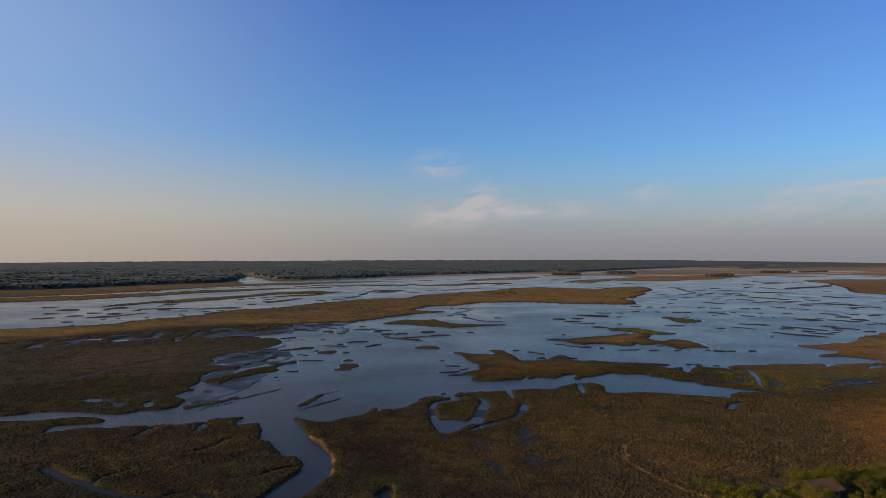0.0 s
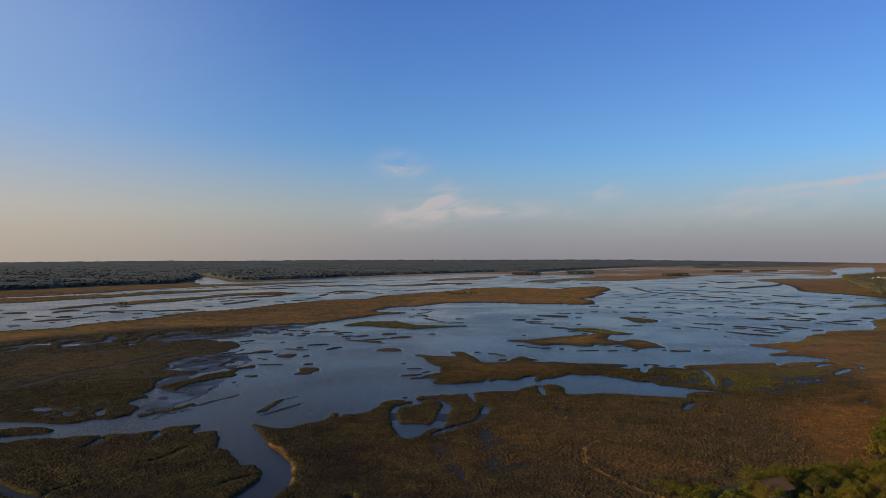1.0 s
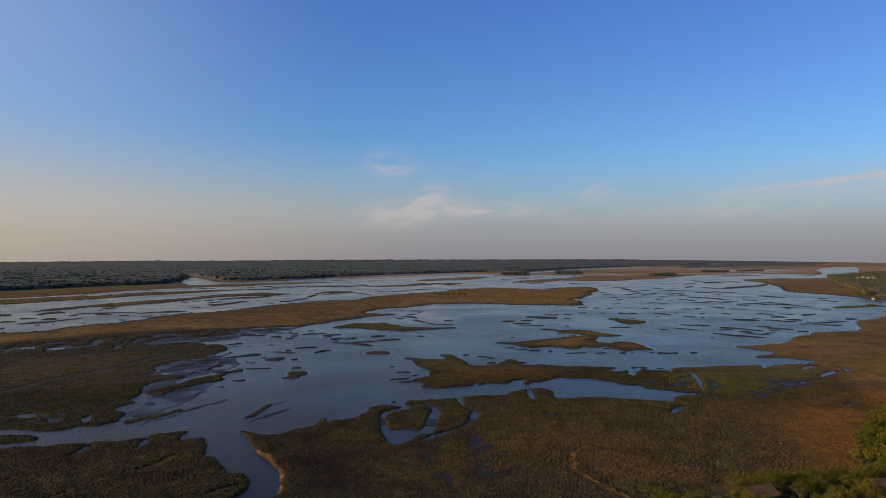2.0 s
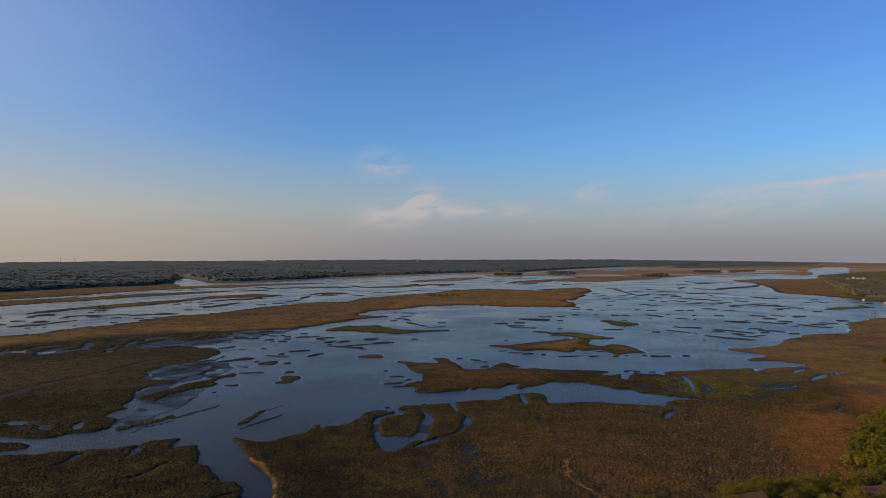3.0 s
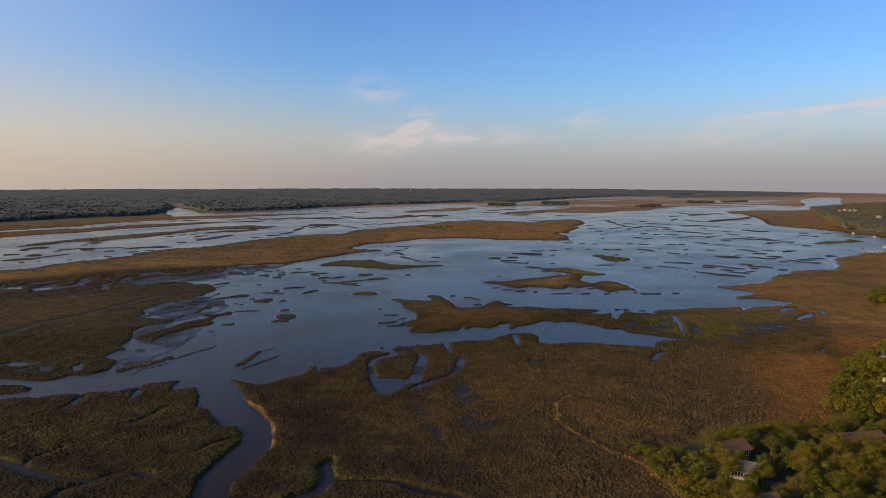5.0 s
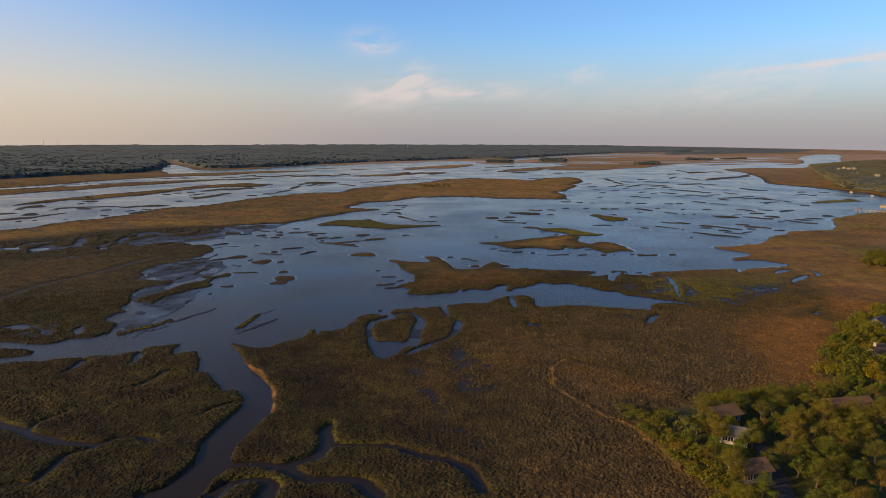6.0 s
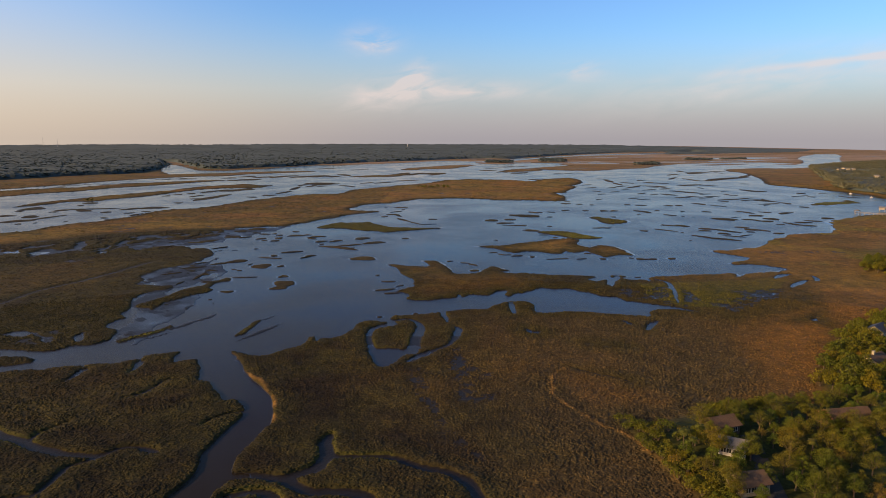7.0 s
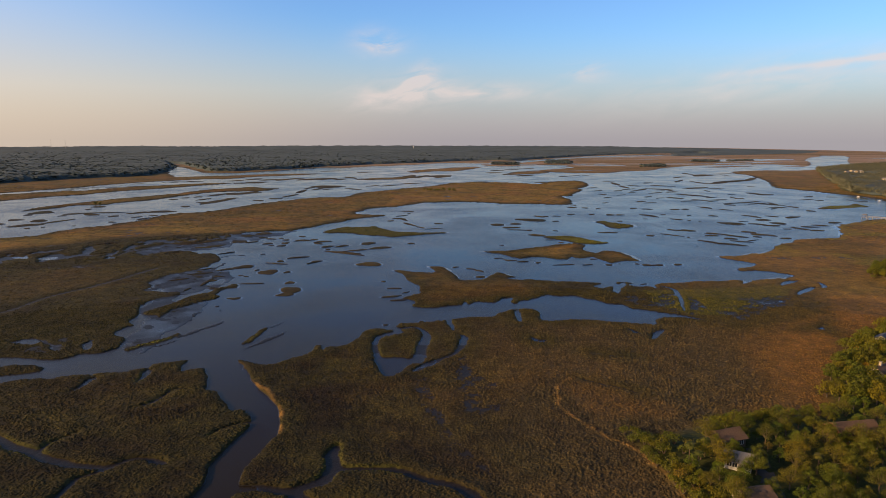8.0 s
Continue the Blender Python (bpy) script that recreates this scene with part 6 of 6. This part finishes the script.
for (x, y), d, lawn, z in zip(spots, deep_in, on_lawn, spot_z):
    close = min(math.hypot(x - h[0], y - h[1]) - h[3] * 0.38 for h in HOUSES)
    on_road = abs((x - 76) + (146 - y) * 0.25) < 3.2 and y < 168
    pick, size, turn = rnd.rand(), rnd.uniform(0.66, 1.24), rnd.uniform(0, 360)
    # a lane towards the camera is kept clear so that the chimney house shows
    view_lane = any(-1 < (h[0] - x) * 0.56 + (h[1] - y) * 0.83 < 9 and abs((h[0] - x) * 0.83 - (h[1] - y) * 0.56) < 4.5 for h in HOUSES[2:3])
    if view_lane or d < 0.5 or close < 0.9 or on_road or lawn > -2.0:
        continue
    low_side = (lawn > -9.0 and y < 176 and x < 72) or (x < 66 and y > 160)
    edge = min(1.0, (0.45 if y < 190 else 0.85) + d / 14)
    # the open strip south of the houses' line lies low and bare
    if low_side or d < 6 and pick < (0.6 if y < 190 else 0.2):
        plant(SHRUB, x, y, turn, size * 1.3, z)
    elif pick < 0.03:
        plant(PALM, x, y, turn, size * 0.95, z)
    elif pick < 0.075:
        plant(MODELS[4], x, y, turn, size * edge * 0.84, z)
    else:
        plant(MODELS[int(rnd.randint(0, 4))] if math.hypot(x, y) < 235 else FAR_OAK, x, y, turn, size * edge * 0.84, z)
# wax myrtle and saplings in a belt along the edge of the marsh
gx, gy = (v.ravel() for v in np.meshgrid(np.arange(44, 240, 2.7), np.arange(112, 300, 2.7)))
gx, gy = gx + rnd.uniform(-1.1, 1.1, gx.shape), gy + rnd.uniform(-1.1, 1.1, gy.shape)
rim = zone(gx, gy, UPLAND)
ok = (rim > 0.4) & (rim < 7.5) & (inside(gx, gy, LAWN, 10) < -0.5) & (np.arctan2(gx, gy) < radians(36.5)) & (np.hypot(gx, gy) > 112) & (gx < 0.2 * gy + 60)
GOLD_SHRUB = shrub(33, "low shrub with yellowing leaves at the marsh edge", GOLD_LEAF)
for x, y in zip(gx[ok], gy[ok]):
    if min(math.hypot(x - h[0], y - h[1]) - h[3] * 0.5 for h in HOUSES) > 0.5:
        plant(SHRUB if rnd.rand() < 0.85 or y > 160 else GOLD_SHRUB, x, y, rnd.uniform(0, 360), rnd.uniform(0.7, 1.5))
plant(MODELS[4], 109, 168, 40, 1.15)
# oaks close to the houses, placed to half hide them from the camera
for (x, y), ways in (((74.5, 168.5), (20, 100, 170, 265)), ((72.5, 156), (10, 80, 190, 260, 300)), ((68, 138), (20, 120, 200, 280)), ((111, 173), (200, 228, 255, 290, 330))):
    for k, a in enumerate(ways):
        reach = 5.0 if x < 100 else 7.5
        plant(MODELS[k % 4], x + reach * math.cos(radians(a)), y + reach * math.sin(radians(a)), 50 * k, 0.84 + 0.08 * (k % 3))
plant(PALM, 62, 155, 10, 0.9)
plant(PALM, 66, 161, 80, 1.0)
THICKET = shrub(32, "grey-green shrub standing on a marsh island", LEAF)
BAR_BUSHES = [(-453, 839, 1.7), (-449, 842, 1.4)]
for k in range(16):
    x, y, s = -16 + rnd.uniform(-1, 1) * 26, 1097 + rnd.uniform(-14, 14), rnd.uniform(1.1, 2.1)
    plant(THICKET, x, y, k * 40, s, ground_z(x, y) - 0.35 * s)
for x, y, s in BAR_BUSHES:
    plant(THICKET, x, y, 70 * s, s, ground_z(x, y) - 0.35 * s)

# a strip of road between the houses
bm = bmesh.new()
z = ground_z(78, 150)
rows = []
for y in range(100, 170, 6):
    x = 76 - (146 - y) * 0.25
    rows.append([bm.verts.new((x + o, y, ground_z(x, y) + 0.10 - 0.02 * abs(o))) for o in (-2.2, 0, 2.2)])
for a, b in zip(rows, rows[1:]):
    for k in (0, 1):
        bm.faces.new((a[k], a[k + 1], b[k + 1], b[k]))
road = part("road", bm, ASPHALT)
tagged(road, "narrow grey asphalt lane between oaks", "road", kind="structure")

# ---- the dock ----
dock = thing("dock", "long weathered wooden dock on posts over the shallows", "dock", at=(452, 712, 0), turn=math.degrees(math.atan2(-41, 42)))
bm = bmesh.new()
box(bm, 0, -0.9, 1.9, 62, 0.9, 2.05, 0.02)
part("deck", bm, GREY_WOOD, dock)
for k in range(16):
    for side in (-1, 1):
        bm = bmesh.new()
        limb(bm, (0.6 + k * 4.05, side * 0.8, -1.0), (0.6 + k * 4.05, side * 0.8, 3.1), 0.15, 0.13, 8)
        part("post", bm, GREY_WOOD, dock)
for side in (-1, 1):
    for z in (2.6, 3.05):
        bm = bmesh.new()
        box(bm, 0, side * 0.8 - 0.05, z - 0.06, 62, side * 0.8 + 0.05, z + 0.06, 0.01)
        part("rail", bm, GREY_WOOD, dock)
bm = bmesh.new()
box(bm, -5, -3, 1.9, 0, 3, 2.06, 0.02)
part("platform", bm, GREY_WOOD, dock)
for x, y in ((-4.7, -2.7), (-4.7, 2.7), (-0.4, -2.7), (-0.4, 2.7)):
    bm = bmesh.new()
    limb(bm, (x, y, -1.0), (x, y, 4.3), 0.18, 0.15, 8)
    part("post", bm, GREY_WOOD, dock)
bm = bmesh.new()
base = [bm.verts.new(p) for p in ((-5.4, -3.4, 4.2), (0.3, -3.4, 4.2), (0.3, 3.4, 4.2), (-5.4, 3.4, 4.2))]
peak = [bm.verts.new((-3.4, 0, 5.5)), bm.verts.new((-1.8, 0, 5.5))]
for f in ((base[0], base[1], peak[1], peak[0]), (base[2], base[3], peak[0], peak[1]), (base[1], base[2], peak[1]), (base[3], base[0], peak[0]), tuple(base[::-1])):
    bm.faces.new(f)
part("roof", bm, SHINGLE_GREY, dock)
boat_shed = thing("boat_shed", "small weathered wooden boat shed standing on posts", "shed", at=(500, 748, 0), turn=-40)
bm = bmesh.new()
box(bm, -3, -2.4, 2.0, 3, 2.4, 4.2, 0.03)
part("wall", bm, GREY_WOOD, boat_shed)
bm = bmesh.new()
a = [bm.verts.new(p) for p in ((-3.5, -2.9, 4.15), (3.5, -2.9, 4.15), (3.5, 2.9, 4.15), (-3.5, 2.9, 4.15), (-3.5, 0, 5.5), (3.5, 0, 5.5))]
for f in ((0, 1, 5, 4), (2, 3, 4, 5), (1, 2, 5), (3, 0, 4), (3, 2, 1, 0)):
    bm.faces.new([a[k] for k in f])
part("roof", bm, SHINGLE_GREY, boat_shed)
for x, y in ((-2.7, -2.1), (2.7, -2.1), (2.7, 2.1), (-2.7, 2.1)):
    bm = bmesh.new()
    limb(bm, (x, y, -1.0), (x, y, 2.05), 0.18, 0.16, 8)
    part("post", bm, GREY_WOOD, boat_shed)


# ---- far shore: houses, boats and masts ----
for k, (x, y) in enumerate(FAR_HOUSES):
    house(x, y, 20 + 25 * k, 9, 7, STUCCO, SHINGLE_GREY, False, "tall pale house between the oaks of the far point", 4)


def boat(x, y, turn):
    ob = thing("boat", "small white motor boat lying at the far shore", "boat", "boats", (x, y, 0), turn)
    bm = bmesh.new()
    ring = [(-3.6, -1.1), (1.5, -1.25), (3.2, -0.6), (4.0, 0), (3.2, 0.6), (1.5, 1.25), (-3.6, 1.1)]
    low = [bm.verts.new((x0 * 0.9, y0 * 0.6, -0.35)) for x0, y0 in ring]
    top = [bm.verts.new((x0, y0, 0.95 + 0.06 * max(0, x0))) for x0, y0 in ring]
    for i in range(7):
        j = (i + 1) % 7
        bm.faces.new((low[i], low[j], top[j], top[i]))
    bm.faces.new(low[::-1])
    bm.faces.new(top)
    part("hull", bm, WHITE_PAINT, ob)
    bm = bmesh.new()
    box(bm, -1.4, -0.8, 0.9, 1.0, 0.8, 2.4, 0.12)
    part("cabin", bm, WHITE_PAINT, ob)
    return ob


for x, y, turn in ((618, 1000, -50), (606, 932, -30)):
    boat(x, y, turn).scale = (0.6, 0.6, 0.6)


def mast(x, y, high):
    ob = thing("radio_mast", "slim steel radio mast above the far woods", "mast", "masts", (x, y, ground_z(x, y)))
    bm = bmesh.new()
    for k in range(3):
        a = k * 2.094
        limb(bm, (1.6 * math.cos(a), 1.6 * math.sin(a), 0), (0.5 * math.cos(a), 0.5 * math.sin(a), high), 0.22, 0.16, 5)
    for k in range(14):
        z, s = high * k / 14, 1.6 - 1.1 * k / 14
        for i in range(3):
            a, b = i * 2.094, (i + 1) * 2.094
            limb(bm, (s * math.cos(a), s * math.sin(a), z), (s * math.cos(b), s * math.sin(b), z + high / 14), 0.07, 0.07, 4)
    part("lattice", bm, STEEL, ob)
    return ob


mast(-2520, 4200, 62)
mast(-2400, 4150, 58)
tower = thing("water_tower", "white water tower above the far woods", "water tower", at=(-245, 4600, ground_z(-245, 4600)))
bm = bmesh.new()
limb(bm, (0, 0, 0), (0, 0, 19), 1.2, 1.0, 12)
part("column", bm, WHITE_PAINT, tower)
bm = bmesh.new()
bmesh.ops.create_uvsphere(bm, u_segments=20, v_segments=12, radius=3.6, matrix=Matrix.LocRotScale((0, 0, 20), None, (1, 1, 0.75)))
part("tank", bm, WHITE_PAINT, tower)
